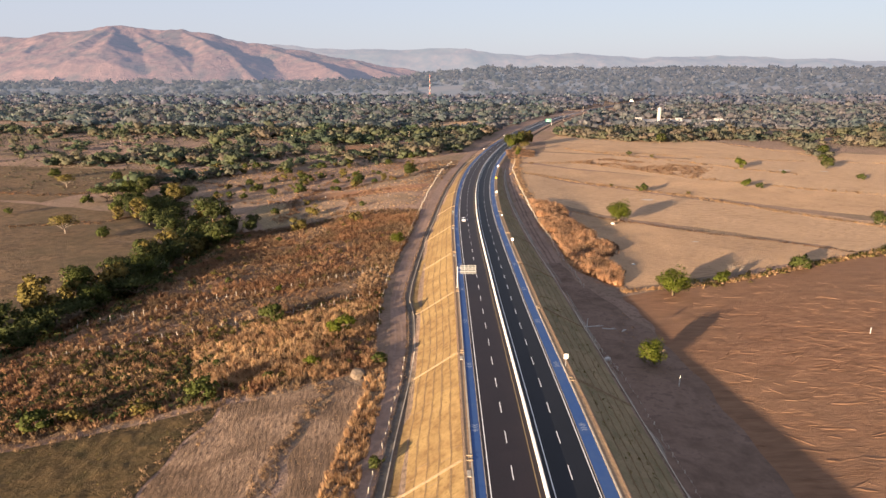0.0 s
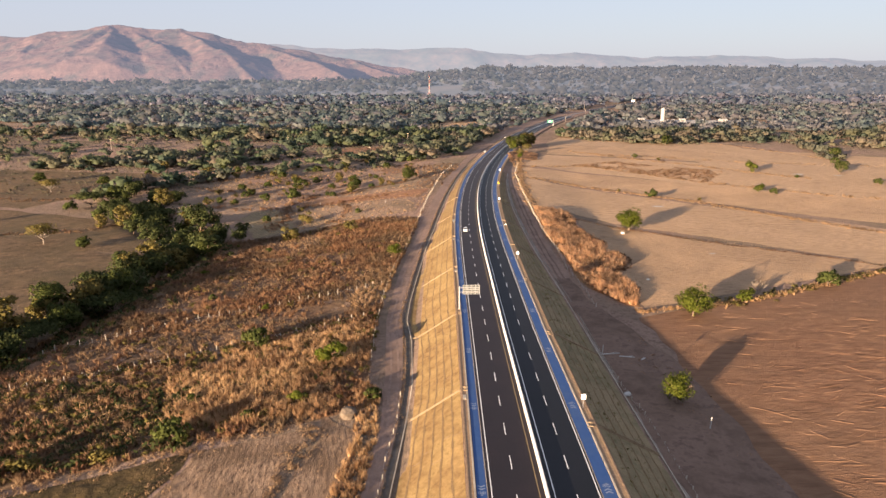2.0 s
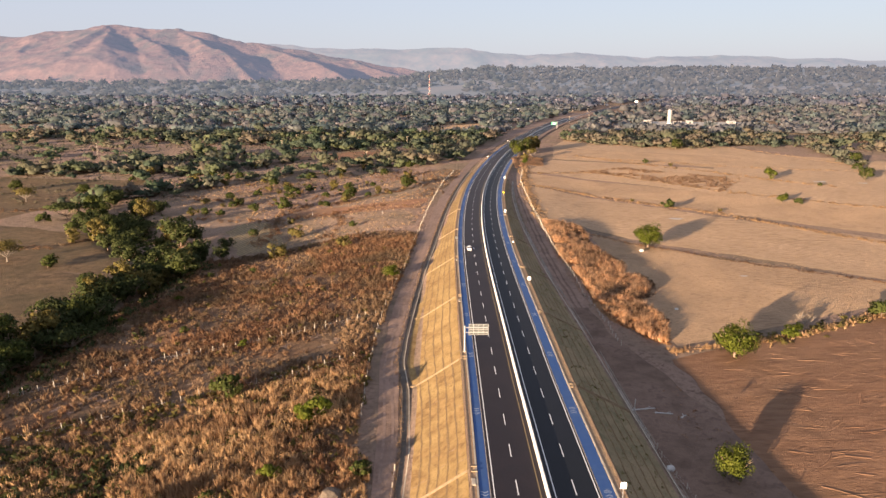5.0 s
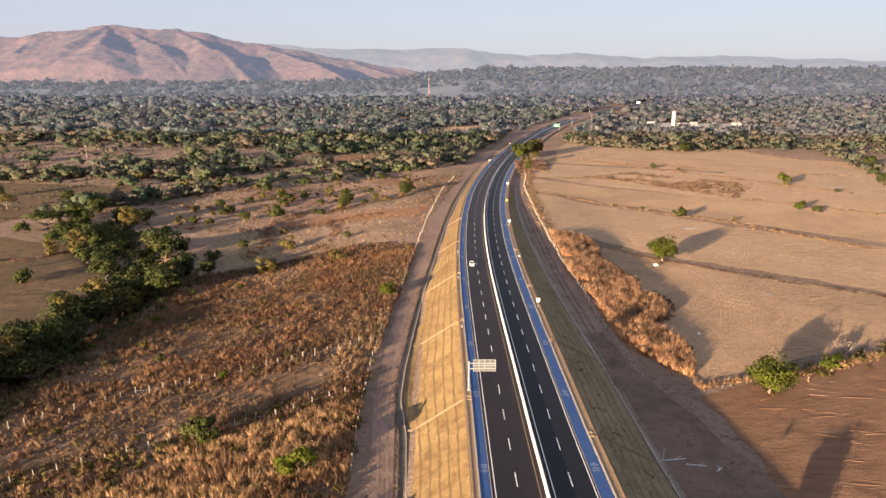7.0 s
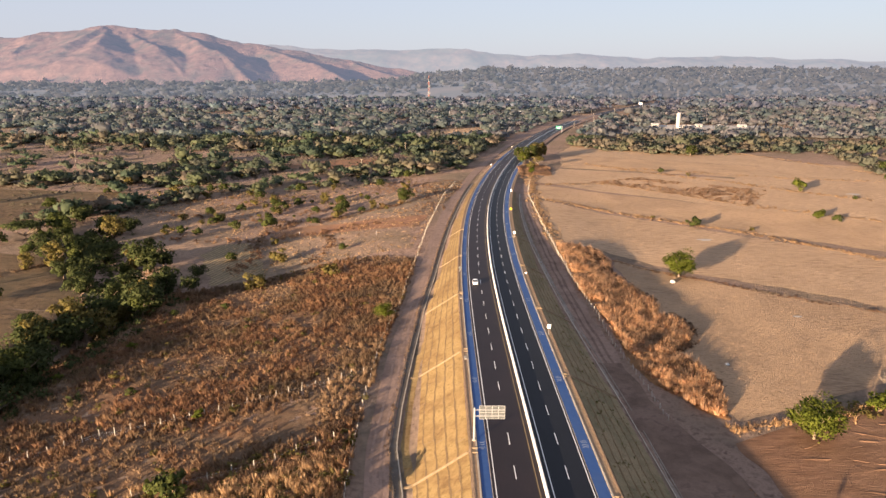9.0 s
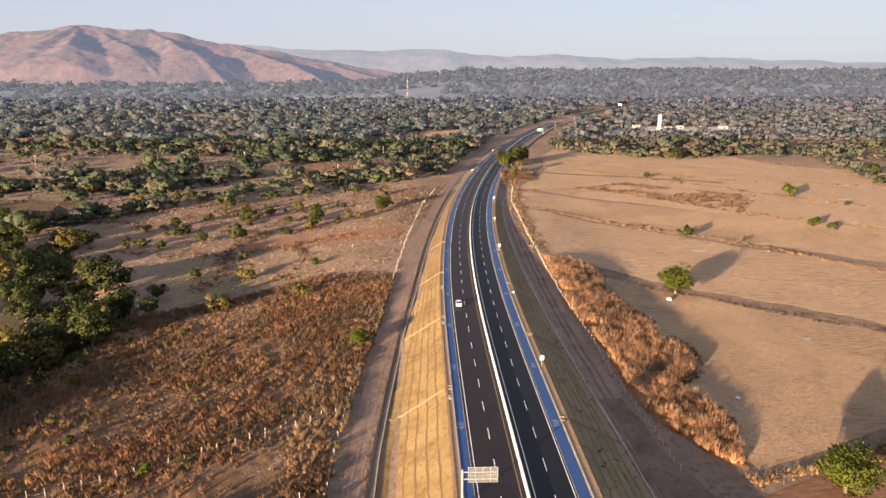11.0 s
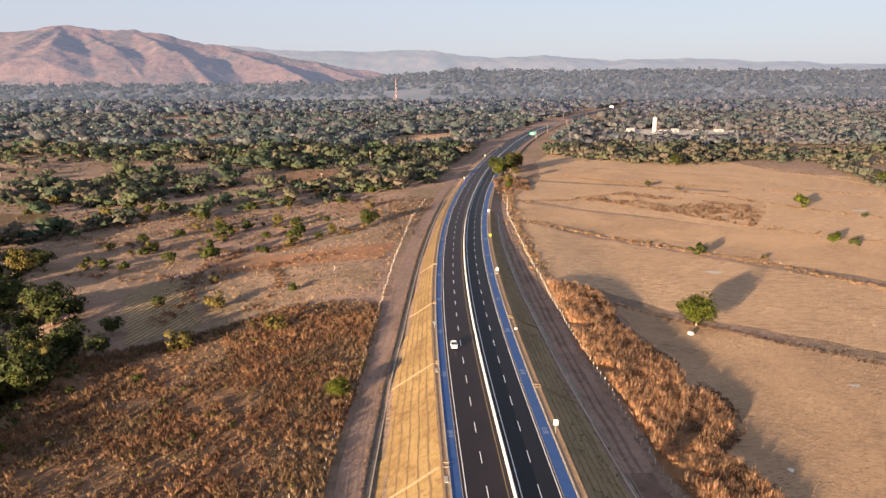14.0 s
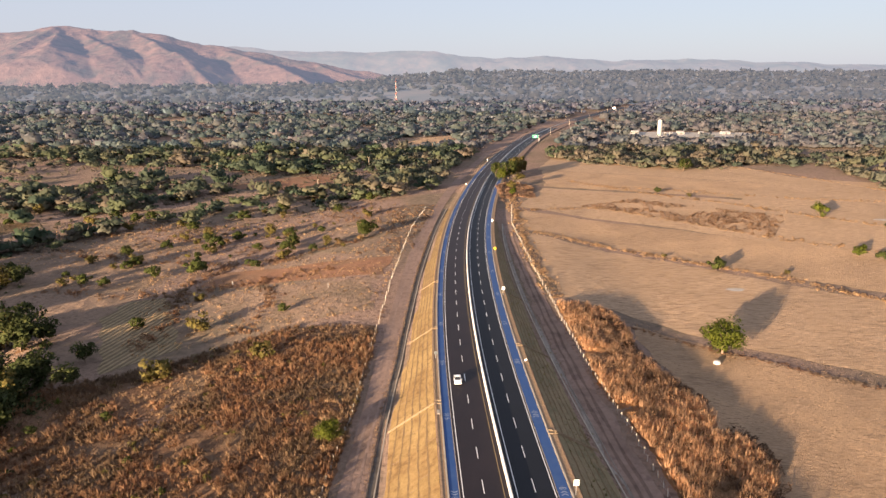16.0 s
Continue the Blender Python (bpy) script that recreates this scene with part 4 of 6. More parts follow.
for k, (x, y) in enumerate(((-128, 197), (-128, 211), (-126, 222), (-124, 235), (-122, 252), (-121, 263), (-120, 280), (-118, 300), (-117, 329), (-114, 346), (-170, 386), (-166, 411), (-188, 410), (-181, 458), (-135, 185), (-142, 172), (-150, 160), (-158, 140), (-178, 396), (-176, 425), (-160, 398), (-195, 440), (-172, 445), (-150, 372), (-120, 315), (-126, 290), (-130, 270), (-134, 245), (-138, 225), (-140, 205), (-112, 338), (-200, 470), (-114, 249), (-118, 267), (-123, 307), (-126, 340), (-127, 360), (-126, 378), (-156, 407), (-203, 451), (-110, 340), (-104, 322), (-130, 385))):
    kinds = ("dark", "dark", "umbrella", "round", "olive", "dark")
    plant(kinds[k % 6], x, y, 17 if k % 6 == 2 else gully.uniform(12, 16), "ravine")
    for _ in range(1 + k % 2):
        plant(gully.choice(("dark", "round", "olive", "shrub", "dark")), x + gully.uniform(-11, 9), y + gully.uniform(-9, 9), gully.uniform(7, 13), "ravine")
# shrubs among the dry brush and fallow fields
for kind, x, y, w in (("shrub", -51.9, 207.2, 9), ("shrub", -56.9, 154, 8.5), ("shrub", -90.3, 140.6, 8), ("shrub_olive", -84.6, 145.6, 6.5), ("shrub", -14.8, 168, 4.8), ("shrub", -11.5, 118.3, 3.6), ("shrub_olive", -69.9, 148.5, 5),
                      ("shrub_bright", -32.7, 168, 5), ("shrub_olive", -42, 354, 8), ("shrub", -92.5, 459.1, 11), ("shrub", -109.6, 455.8, 8), ("shrub_olive", -70.6, 388, 9), ("shrub_olive", -72.2, 347.4, 10),
                      ("shrub", -136, 447.5, 7), ("shrub", -94.5, 394.1, 6), ("shrub", -72.8, 497, 6), ("shrub", -86.5, 516, 8), ("shrub", -57, 490, 9), ("bright", -17.5, 304, 7), ("shrub", -169.6, 341.4, 7),
                      ("shrub", -124, 473, 7), ("round", -18.5, 500, 11), ("shrub", -60.4, 521.5, 8), ("shrub_olive", -57.3, 476.4, 8), ("shrub", -94.4, 503, 9), ("shrub", -119.3, 502.1, 7), ("shrub_bright", -28, 190, 9)):
    plant(kind, x, y, w, "shrubs")
more = random.Random(21)
for _ in range(34):
    x, y = more.uniform(-112, -22), more.uniform(160, 350)
    if across(x, y) < -36:
        plant(more.choice(("shrub_olive", "shrub", "shrub_dry", "shrub_olive", "shrub_bright")), x, y, more.uniform(1.6, 3.6), "shrubs")
for _ in range(40):
    x, y = more.uniform(-150, -14), more.uniform(384, 545)
    if not (-92 < x < -8 and 424 < y < 462):
        plant(more.choice(("shrub", "shrub_olive", "shrub_olive", "shrub_dry", "shrub")), x, y, more.uniform(2.2, 6.5), "shrubs")
for _ in range(46):
    x, y = more.uniform(-230, -20), more.uniform(470, 620)
    plant(more.choice(("shrub", "round", "olive", "shrub_olive")), x, y, more.uniform(4, 9), "shrubs")


def inside(P, poly):
    x, y = P[:, 0], P[:, 1]
    hit = np.zeros(len(P), bool)
    for (x0, y0), (x1, y1) in zip(poly, poly[1:] + poly[:1]):
        cross = ((y0 > y) != (y1 > y)) & (x < (x1 - x0) * (y - y0) / (y1 - y0 + 1e-9) + x0)
        hit ^= cross
    return hit


def patchy(P, scale, seed):
    """Slow random variation over the land, from 0 to 1."""
    return np.clip((fractal(P[:, 0], P[:, 1], scale * 2.2, 3, seed) - 0.5) * 1.7 + 0.5, 0, 1)


def scatter(poly, per_m2, seed, thin=0.0, scale=9.0):
    rng = np.random.RandomState(seed)
    A = np.array(poly, float)
    lo, hi = A.min(0), A.max(0)
    n = int((hi[0] - lo[0]) * (hi[1] - lo[1]) * per_m2)
    P = rng.uniform(lo, hi, (n, 2))
    P = P[inside(P, poly)]
    if thin:
        P = P[patchy(P, scale, seed + 1) > thin * rng.uniform(0.7, 1.3, len(P))]
    return P


def along(path, wide, per_m, seed):
    rng = np.random.RandomState(seed)
    out = []
    for (x0, y0), (x1, y1) in zip(path, path[1:]):
        L = math.hypot(x1 - x0, y1 - y0)
        n = int(L * per_m)
        t = rng.uniform(0, 1, n)
        o = rng.normal(size=n) * wide * 0.5 * (0.5 + patchy(np.stack([t * L, t * 0], 1), 7, seed))
        out.append(np.stack([x0 + t * (x1 - x0) - (y1 - y0) / L * o, y0 + t * (y1 - y0) + (x1 - x0) / L * o], 1))
    return np.concatenate(out)


def clumps(name, P, r0, r1, per, size, material, label, seed, up=0.5, category="grass", lift=0.0):
    """Tufts of dry grass or low brush standing at P, joined."""
    rng = np.random.RandomState(seed)
    n = len(P)
    r = r0 + (r1 - r0) * rng.uniform(0, 1, n) ** 1.6
    d = rng.normal(size=(n, per, 3))
    d /= np.linalg.norm(d, axis=2)[..., None]
    d[..., 2] = np.abs(d[..., 2])
    z = height(P[:, 0], P[:, 1]) + lift
    c = np.stack([P[:, 0], P[:, 1], z], 1)[:, None, :] + d * (r[:, None] * rng.uniform(0.35, 1.0, (n, per)))[..., None] * (1, 1, 0.85)
    s = (r[:, None] * size * rng.uniform(0.6, 1.3, (n, per))).ravel()
    soft = d * 0.8 + (0, 0, 0.35) + 0.12 * rng.normal(size=d.shape)
    ob = new(name, card_mesh(name, cards(c.reshape(-1, 3), s, rng, up), material, soft.reshape(-1, 3)))
    return tagged(ob, label, category, kind="stuff")


def tussocks(X, Y, tall, scale, seed):
    """Height of matted growth over the land: uneven tussocks in broad drifts."""
    f = fractal(X, Y, scale, 3, seed) * 0.65 + fractal(X, Y, scale * 4.5, 2, seed + 5) * 0.35
    return tall * np.clip((f - 0.36) * 2.6, 0, 1)


def rough_ground(name, x0, x1, y0, y1, step, poly, tall, scale, material, label, seed):
    """Uneven matted ground under brush: fades to the land at the outline."""
    X, Y = np.meshgrid(np.arange(x0, x1, step), np.arange(y0, y1, step))
    P = np.stack([X.ravel(), Y.ravel()], 1)
    hit = inside(P, poly).reshape(X.shape).astype(float)
    for _ in range(4):
        hit[1:-1, 1:-1] = (hit[1:-1, 1:-1] * 2 + hit[:-2, 1:-1] + hit[2:, 1:-1] + hit[1:-1, :-2] + hit[1:-1, 2:]) / 6
    grit = np.random.RandomState(seed).uniform(-0.14, 0.14, X.shape)
    Z = height(X, Y) - 0.3 + hit * (0.34 + 0.8 * tussocks(X, Y, tall, scale, seed) + grit)
    return tagged(sheet(name, X, Y, Z, material, None, True), label, "brush", kind="stuff")


def thatch(name, P, tall, scale, tuss_seed, long, wide, material, label, seed, category="grass"):
    """Single fine stalks standing in the tussocks, joined; they face as the tussock does."""
    rng = np.random.RandomState(seed)
    n, e = len(P), 0.5
    x, y = P[:, 0], P[:, 1]
    z = tussocks(x, y, tall, scale, tuss_seed)
    gx, gy = tussocks(x + e, y, tall, scale, tuss_seed) - z, tussocks(x, y + e, tall, scale, tuss_seed) - z
    soft = np.stack([-gx / e, -gy / e, np.full(n, 0.8)], 1)
    soft = soft / np.linalg.norm(soft, axis=1)[:, None] + 0.38 * rng.normal(size=(n, 3))
    c = np.stack([x, y, height(x, y) + z * 0.9 + long * 0.25], 1)
    a = rng.normal(size=(n, 3)) * (0.75, 0.75, 0.4) + (0, 0, 0.75)
    a /= np.linalg.norm(a, axis=1)[:, None]
    b = np.cross(a, rng.normal(size=(n, 3)))
    b /= np.linalg.norm(b, axis=1)[:, None]
    s = rng.uniform(0.5, 1.2, (n, 1))
    a, b = a * s * long / 2, b * s * wide / 2
    Q = np.stack([c - a - b, c - a + b, c + a + b * 0.5, c + a - b * 0.5], 1)
    return tagged(new(name, card_mesh(name, Q, material, soft)), label, category, kind="stuff")


def tufts(name, P, low, high, blades, wide, material, label, seed, lean=0.45, category="grass", lift=0.0):
    """Tussocks of long dry grass: from each root a fan of thin blades that lean outwards."""
    rng = np.random.RandomState(seed)
    n = len(P)
    h = low + (high - low) * rng.uniform(0, 1, n) ** 1.4
    a = rng.uniform(0, math.tau, (n, blades))
    out = np.stack([np.cos(a), np.sin(a), np.zeros_like(a)], -1)
    tilt = lean * rng.uniform(0.1, 1.3, (n, blades, 1))
    L = h[:, None, None] * rng.uniform(0.55, 1.1, (n, blades, 1))
    root = np.stack([P[:, 0], P[:, 1], height(P[:, 0], P[:, 1]) + lift - 0.1], 1)[:, None, :] + out * (h[:, None, None] * 0.22 * rng.uniform(0, 1, (n, blades, 1)))
    tip = root + out * np.sin(tilt) * L + np.array((0, 0, 1.0)) * np.cos(tilt) * L
    b = rng.uniform(0, math.tau, (n, blades))
    side = np.stack([np.cos(b), np.sin(b), np.zeros_like(b)], -1) * (h[:, None, None] * wide)
    V = np.stack([root - side, root + side, tip], 2).reshape(-1, 3)
    soft = (out * 0.52 + (0, 0, 0.42) + 0.1 * rng.normal(size=out.shape)).reshape(-1, 3)
    soft /= np.linalg.norm(soft, axis=1)[:, None]
    flip = (np.cross(V[1::3] - V[::3], V[2::3] - V[::3]) * soft).sum(1) < 0
    F = np.arange(len(V)).reshape(-1, 3)
    F[flip] = F[flip][:, ::-1]
    me = add_mesh(name, V, F, material)
    me.normals_split_custom_set_from_vertices(np.repeat(soft, 3, 0))
    return tagged(new(name, me), label, category, kind="stuff")


def cleared(P, poly, share, seed):
    """Leaves only a share of the places inside an outline."""
    return P[~inside(P, poly) | (np.random.RandomState(seed).uniform(0, 1, len(P)) < share)]


BRUSH = [(-15.5, 165), (-18.5, 200), (-18, 240), (-17, 270), (-13.5, 305), (-9, 350), (-8.5, 372), (-40, 378), (-75, 358), (-104, 345), (-118, 300), (-122, 275), (-127, 215), (-140, 190), (-165, 160), (-165, 118), (-104, 131), (-53, 152), (-30, 158)]
rough_ground("matted_brush", -168, -6, 114, 384, 0.9, BRUSH, 0.6, 3.0, M["brush_mat"], "matted reddish brown brush and dead grass", 3)
BARE = [(-120, 200), (-80, 226), (-48, 240), (-17, 256), (-16.5, 240), (-40, 224), (-62, 212), (-85, 200), (-112, 186)]
PATH = [(-112, 236), (-82, 250), (-48, 262), (-34, 275), (-40, 292), (-62, 276), (-90, 262), (-116, 250)]
growth = cleared(cleared(scatter(BRUSH, 0.95, 31, 0.3, 7), BARE, 0.3, 1), PATH, 0.45, 2)
tufts("dry_brush", growth, 0.6, 2.0, 13, 0.1, M["brush"], "dense reddish brown dry brush on the rough slope", 41, 0.65, "brush", 0.3)
tufts("dry_grass", cleared(scatter(BRUSH, 0.5, 33, 0.45, 9), BARE, 0.8, 3), 0.4, 1.2, 16, 0.075, M["straw_grass"], "tall straw coloured grass between the brush", 43, 0.5, lift=0.3)
clumps("dry_brush", cleared(scatter(BRUSH, 0.2, 36, 0.48, 8), BARE, 0.2, 4), 0.4, 1.4, 14, 0.22, M["brush_dark"], "dark brown thorny bushes in the dry brush", 40, 0.4, "brush", 0.5)
tufts("dry_grass", scatter([(-62, 158), (-30, 160), (-16, 168), (-18.5, 200), (-18, 222), (-34, 214), (-50, 204), (-70, 186)], 1.1, 34, 0.45, 6), 1.0, 2.6, 30, 0.055, M["gold_grass"], "dense golden grass on the lower slope", 44, 0.4, lift=0.2)
tufts("dry_grass", scatter([(-112, 152), (-98, 142), (-60, 157), (-66, 186), (-40, 212), (-64, 212), (-112, 188)], 0.3, 58, 0.5, 6), 0.9, 2.2, 24, 0.06, M["gold_grass"], "thin golden grass among the dark bushes", 59, 0.4, lift=0.2)
tufts("dry_grass", scatter([(-17.5, 225), (-16.5, 262), (-13, 305), (-8.5, 365), (-14, 365), (-24, 300), (-30, 262), (-28, 228)], 0.6, 38, 0.42, 7), 0.8, 1.9, 26, 0.06, M["straw_grass"], "straw coloured grass along the fence of the dirt track", 51, 0.4, lift=0.2)
clumps("low_brush", scatter([(-112, 160), (-98, 138), (-53, 152), (-16, 166), (-18, 232), (-60, 208), (-112, 185)], 0.2, 35, 0.52, 8), 0.6, 1.9, 18, 0.26, M["leaf_olive"], "olive green low bushes among dry brush", 45, 0.3, "brush", 0.2)
clumps("low_brush", scatter([(-112, 160), (-98, 138), (-53, 152), (-60, 180), (-112, 190), (-160, 150), (-160, 122), (-104, 131)], 0.34, 36, 0.38, 8), 0.6, 2.0, 16, 0.26, M["leaf_dark"], "dark low bushes among dry brush", 46, 0.3, "brush", 0.2)
tufts("dry_grass", scatter([(-15.5, 60), (-23, 60), (-21, 110), (-17.5, 150), (-18, 165), (-14, 175), (-12.5, 150), (-14.5, 110)], 1.3, 37, 0.25), 0.8, 2.1, 28, 0.055, M["gold_grass"], "golden tall grass beside the dirt track", 47, 0.45)
clumps("dry_grass", np.concatenate([along([(-26, 156), (-31.5, 128), (-36, 90)], 2.4, 5, 1), along([(-52, 151), (-58.5, 118), (-64, 90)], 2.6, 3, 2), along([(-104, 130), (-52, 151), (-28, 158)], 4, 5, 3)]), 0.3, 1.1, 15, 0.27, M["straw_grass"], "straw coloured grass on the field banks", 48, 0.8)
clumps("dry_grass", scatter([(-160, 60), (-64, 60), (-53, 148), (-104, 128)], 0.16, 39, 0.3), 0.2, 0.6, 9, 0.32, M["leaf_olive"], "short olive dry grass tufts", 49, 0.7)
clumps("stubble_tufts", scatter([(-63, 60), (-17, 60), (-17, 152), (-51, 149)], 0.7, 40, 0.35), 0.12, 0.32, 7, 0.41, M["ridge_grass"], "cut stubble tufts", 50, 0.8)
ORANGE = [(54, 388), (62, 384), (70, 376), (71, 362), (67, 341), (71, 327), (74, 308), (71, 298), (78, 292), (76, 280), (67, 270), (69, 262), (71, 254), (70, 244), (67, 231), (62, 236), (56, 248), (53, 262), (54, 290), (51, 323), (53, 350)]
rough_ground("matted_orange_grass", 49, 88, 224, 392, 0.7, ORANGE, 1.9, 4.2, M["orange_mat"], "matted orange dry grass in soft mounds", 9)
tufts("orange_grass", scatter(ORANGE, 1.25, 50, 0.14, 5), 1.2, 3.0, 30, 0.052, M["orange_brush"], "tall orange brown dry grass beside the fence", 61, 0.5, lift=0.4)
thatch("dry_brush", scatter([(63, 386), (71, 376), (69, 345), (76, 312), (81, 294), (78, 278), (68, 268), (73, 252), (70, 238), (67, 250), (64, 276), (68, 296), (64, 330)], 9, 52, 0.42, 6), 1.9, 4.2, 9, 1.0, 0.24, M["brush_dark"], "dark brown brush behind the tall grass", 62, "brush")
clumps("orange_grass", scatter([(62, 586), (84, 590), (92, 640), (80, 668), (66, 640)], 0.9, 53, 0.2), 0.7, 1.9, 19, 0.26, M["orange_brush"], "orange dry grass on the roadside mound", 63, 0.5)
clumps("dry_grass", np.concatenate([along([(55, 392), (56, 440), (60, 500), (66, 560), (72, 600)], 4, 4, 11), along([(67, 497), (108, 462), (157, 420), (200, 361), (262, 288)], 3.6, 4, 12), along([(64, 553), (119, 567), (185, 490), (248, 437), (330, 390)], 4.5, 2.2, 13), along([(150, 640), (260, 590), (380, 560)], 5, 1.5, 14), along([(126, 669), (163, 615), (207, 573), (235, 537), (269, 501)], 3.5, 2.4, 18), along([(289, 745), (317, 681), (342, 613)], 3, 1.5, 19)]), 0.3, 1.3, 16, 0.26, M["ridge_grass"], "dry grass along the field ridges", 64, 0.7)
tufts("hedge_grass", along([(65, 226), (74, 229), (95, 234), (112, 240), (128, 248), (153, 261), (200, 285), (300, 330)], 3.0, 5, 15), 0.6, 1.7, 18, 0.07, M["ridge_grass"], "dry hedge grass at the field boundary", 65, 0.55)
clumps("hedge_bushes", along([(95, 234), (112, 240), (128, 248), (153, 261), (200, 285), (300, 330)], 2.5, 1.1, 16), 0.8, 2.4, 24, 0.22, M["leaf_olive"], "olive bushes at the field boundary", 66, 0.3, "brush")
clumps("ditch_weeds", along([(73, 367), (101, 343), (133, 314), (158, 297), (190, 270)], 1.6, 4, 17), 0.3, 0.8, 13, 0.26, M["brush"], "dark weeds along a field ditch", 67, 0.5)
clumps("scrub", scatter([(108, 572), (141, 540), (186, 487), (221, 535), (150, 592)], 0.55, 54, 0.3), 0.4, 1.3, 9, 0.32, M["scrub"], "reddish scrub on the fallow patch", 68, 0.5)
clumps("dry_grass", scatter([(47, 60), (66, 60), (66, 180), (60, 205), (50, 200), (47, 170)], 0.45, 55, 0.5, 7), 0.15, 0.6, 9, 0.32, M["brush"], "sparse grass on the bare dirt", 69, 0.7)
clumps("dry_grass", scatter([(-90, 365), (-45, 380), (-12, 380), (0, 460), (20, 560), (-60, 600), (-200, 560), (-180, 470), (-110, 440)], 0.15, 56, 0.40, 16), 0.3, 1.1, 8, 0.3, M["ridge_grass"], "dry grass on fallow land", 70, 0.6)
clumps("dry_brush", scatter([(-8, 376), (0, 440), (12, 520), (26, 600), (-10, 610), (-60, 560), (-120, 545), (-200, 590), (-200, 520), (-90, 475), (-12, 462), (-14, 425)], 0.16, 57, 0.45, 14), 0.3, 1.4, 12, 0.26, M["brush"], "reddish brown brush on fallow land", 71, 0.4, "brush")
clumps("fallow_hedge", np.concatenate([along([(-150, 440), (-110, 428), (-70, 440), (-30, 446)], 5, 2.2, 31), along([(-170, 500), (-120, 480), (-70, 470), (-20, 492)], 6, 2.0, 32), along([(-88, 372), (-84, 400), (-92, 440), (-80, 470)], 4, 2.4, 33), along([(-56, 378), (-50, 410), (-60, 440)], 4, 2.4, 34), along([(-240, 360), (-190, 372), (-150, 420)], 5, 1.8, 35), along([(-330, 470), (-260, 452), (-215, 470)], 5, 1.5, 36)]), 0.4, 1.7, 14, 0.26, M["brush"], "rough hedge growth between fallow plots", 74, 0.5, "brush")
clumps("dry_brush", scatter(ORANGE, 0.12, 77, 0.45, 6), 0.5, 1.4, 16, 0.2, M["brush_dark"], "dark bushes in the orange grass", 77, 0.4, "brush", 0.9)
clumps("low_brush", scatter(BRUSH, 0.02, 78, 0.45, 12), 0.5, 1.5, 18, 0.22, M["leaf_olive"], "scattered olive bushes on the brush slope", 78, 0.3, "brush", 0.6)


def furrow_marks(n, seed):
    """Curved ridges that plough and wheels threw up, sweeping over the bare field."""
    rng = np.random.RandomState(seed)
    verts, faces = [], []
    for k in range(n):
        x, y = (rng.uniform(72, 205), rng.uniform(95, 238)) if k % 3 else (120 + 26 * rng.normal(), 160 + 24 * rng.normal())
        a, bend, L = radians(rng.normal() * 16 - 20 + 16 * math.sin(x * 0.05 + y * 0.02)), rng.uniform(-0.02, 0.05), rng.uniform(2.5, 11)
        w, h, m = rng.uniform(0.12, 0.34), 0.02 + 0.09 * rng.uniform() ** 2, 8
        line = []
        for j in range(m):
            line.append((x, y, a))
            a += bend * L / m * 2
            x, y = x + math.cos(a) * L / m, y + math.sin(a) * L / m
        if not inside(np.array([p[:2] for p in line]), [(66, 90), (230, 90), (205, 278), (110, 236), (67, 219)]).all():
            continue
        i0 = len(verts)
        for j, (px, py, pa) in enumerate(line):
            f = math.sin(math.pi * j / (m - 1)) * rng.uniform(0.6, 1.2)
            nx, ny, z = -math.sin(pa), math.cos(pa), float(height(px, py)) + 0.2
            for o, e in ((-w, -0.12), (-w * 0.2, h * f), (w * 0.5, h * f * 0.5), (w * 1.5, -0.12)):
                verts.append((px + nx * o, py + ny * o, z + e))
        faces += [(i0 + 4 * j + q, i0 + 4 * j + q + 1, i0 + 4 * j + q + 5, i0 + 4 * j + q + 4) for j in range(m - 1) for q in range(3)]
    tagged(new("furrow_ridges", add_mesh("furrow_ridges", verts, faces, M["plough"], True)), "curving ridges of turned reddish soil", "soil", kind="stuff")


furrow_marks(800, 75)
thatch("stubble_stalks", scatter([(68, 232), (190, 285), (158, 299), (96, 350), (230, 243), (300, 200), (330, 255), (72, 490), (76, 371)], 0.9, 76, 0.3, 6), 0.0, 4.0, 1, 0.36, 0.16, M["ridge_grass"], "short cut stalks on the harvested fields", 76)
clumps("slope_grass", np.stack(on_road(np.random.RandomState(4).uniform(14.5, 24, 900), np.random.RandomState(5).uniform(90, 480, 900)), 1), 0.15, 0.5, 9, 0.32, M["leaf_olive"], "small weeds on the embankment slope", 72, 0.6)
clumps("track_grass", np.stack(on_road(drain_l(np.linspace(90, 500, 1500)) - 2.0 + np.random.RandomState(6).normal(size=1500) * 0.35, np.linspace(90, 500, 1500)), 1), 0.15, 0.55, 9, 0.32, M["straw_grass"], "grass strip between drain and dirt track", 73, 0.7)

plain = scatter([(-640, 640), (-470, 470), (-210, 470), (-60, 545), (10, 640), (-20, 900), (-700, 900)], 0.016, 91, 0.3, 20)
clumps("low_scrub", plain[across(plain[:, 0], plain[:, 1]) < -34], 0.6, 2.2, 12, 0.3, M["scrub_olive"], "greyish olive low scrub on the dry plain", 92, 0.3, "scrub")
clumps("gully_bushes", along([(x + 9, y) for x, y in STREAM], 13, 2.2, 93), 0.8, 2.6, 22, 0.22, M["leaf_dark"], "dark bushes crowding the stream gully", 94, 0.25, "brush", 0.3)

# ---- woods ----
ICO = [(0, 0, 1)] + [(0.894 * math.cos(k * math.tau / 5), 0.894 * math.sin(k * math.tau / 5), 0.447) for k in range(5)] + [(0.894 * math.cos((k + 0.5) * math.tau / 5), 0.894 * math.sin((k + 0.5) * math.tau / 5), -0.447) for k in range(5)] + [(0, 0, -1)]
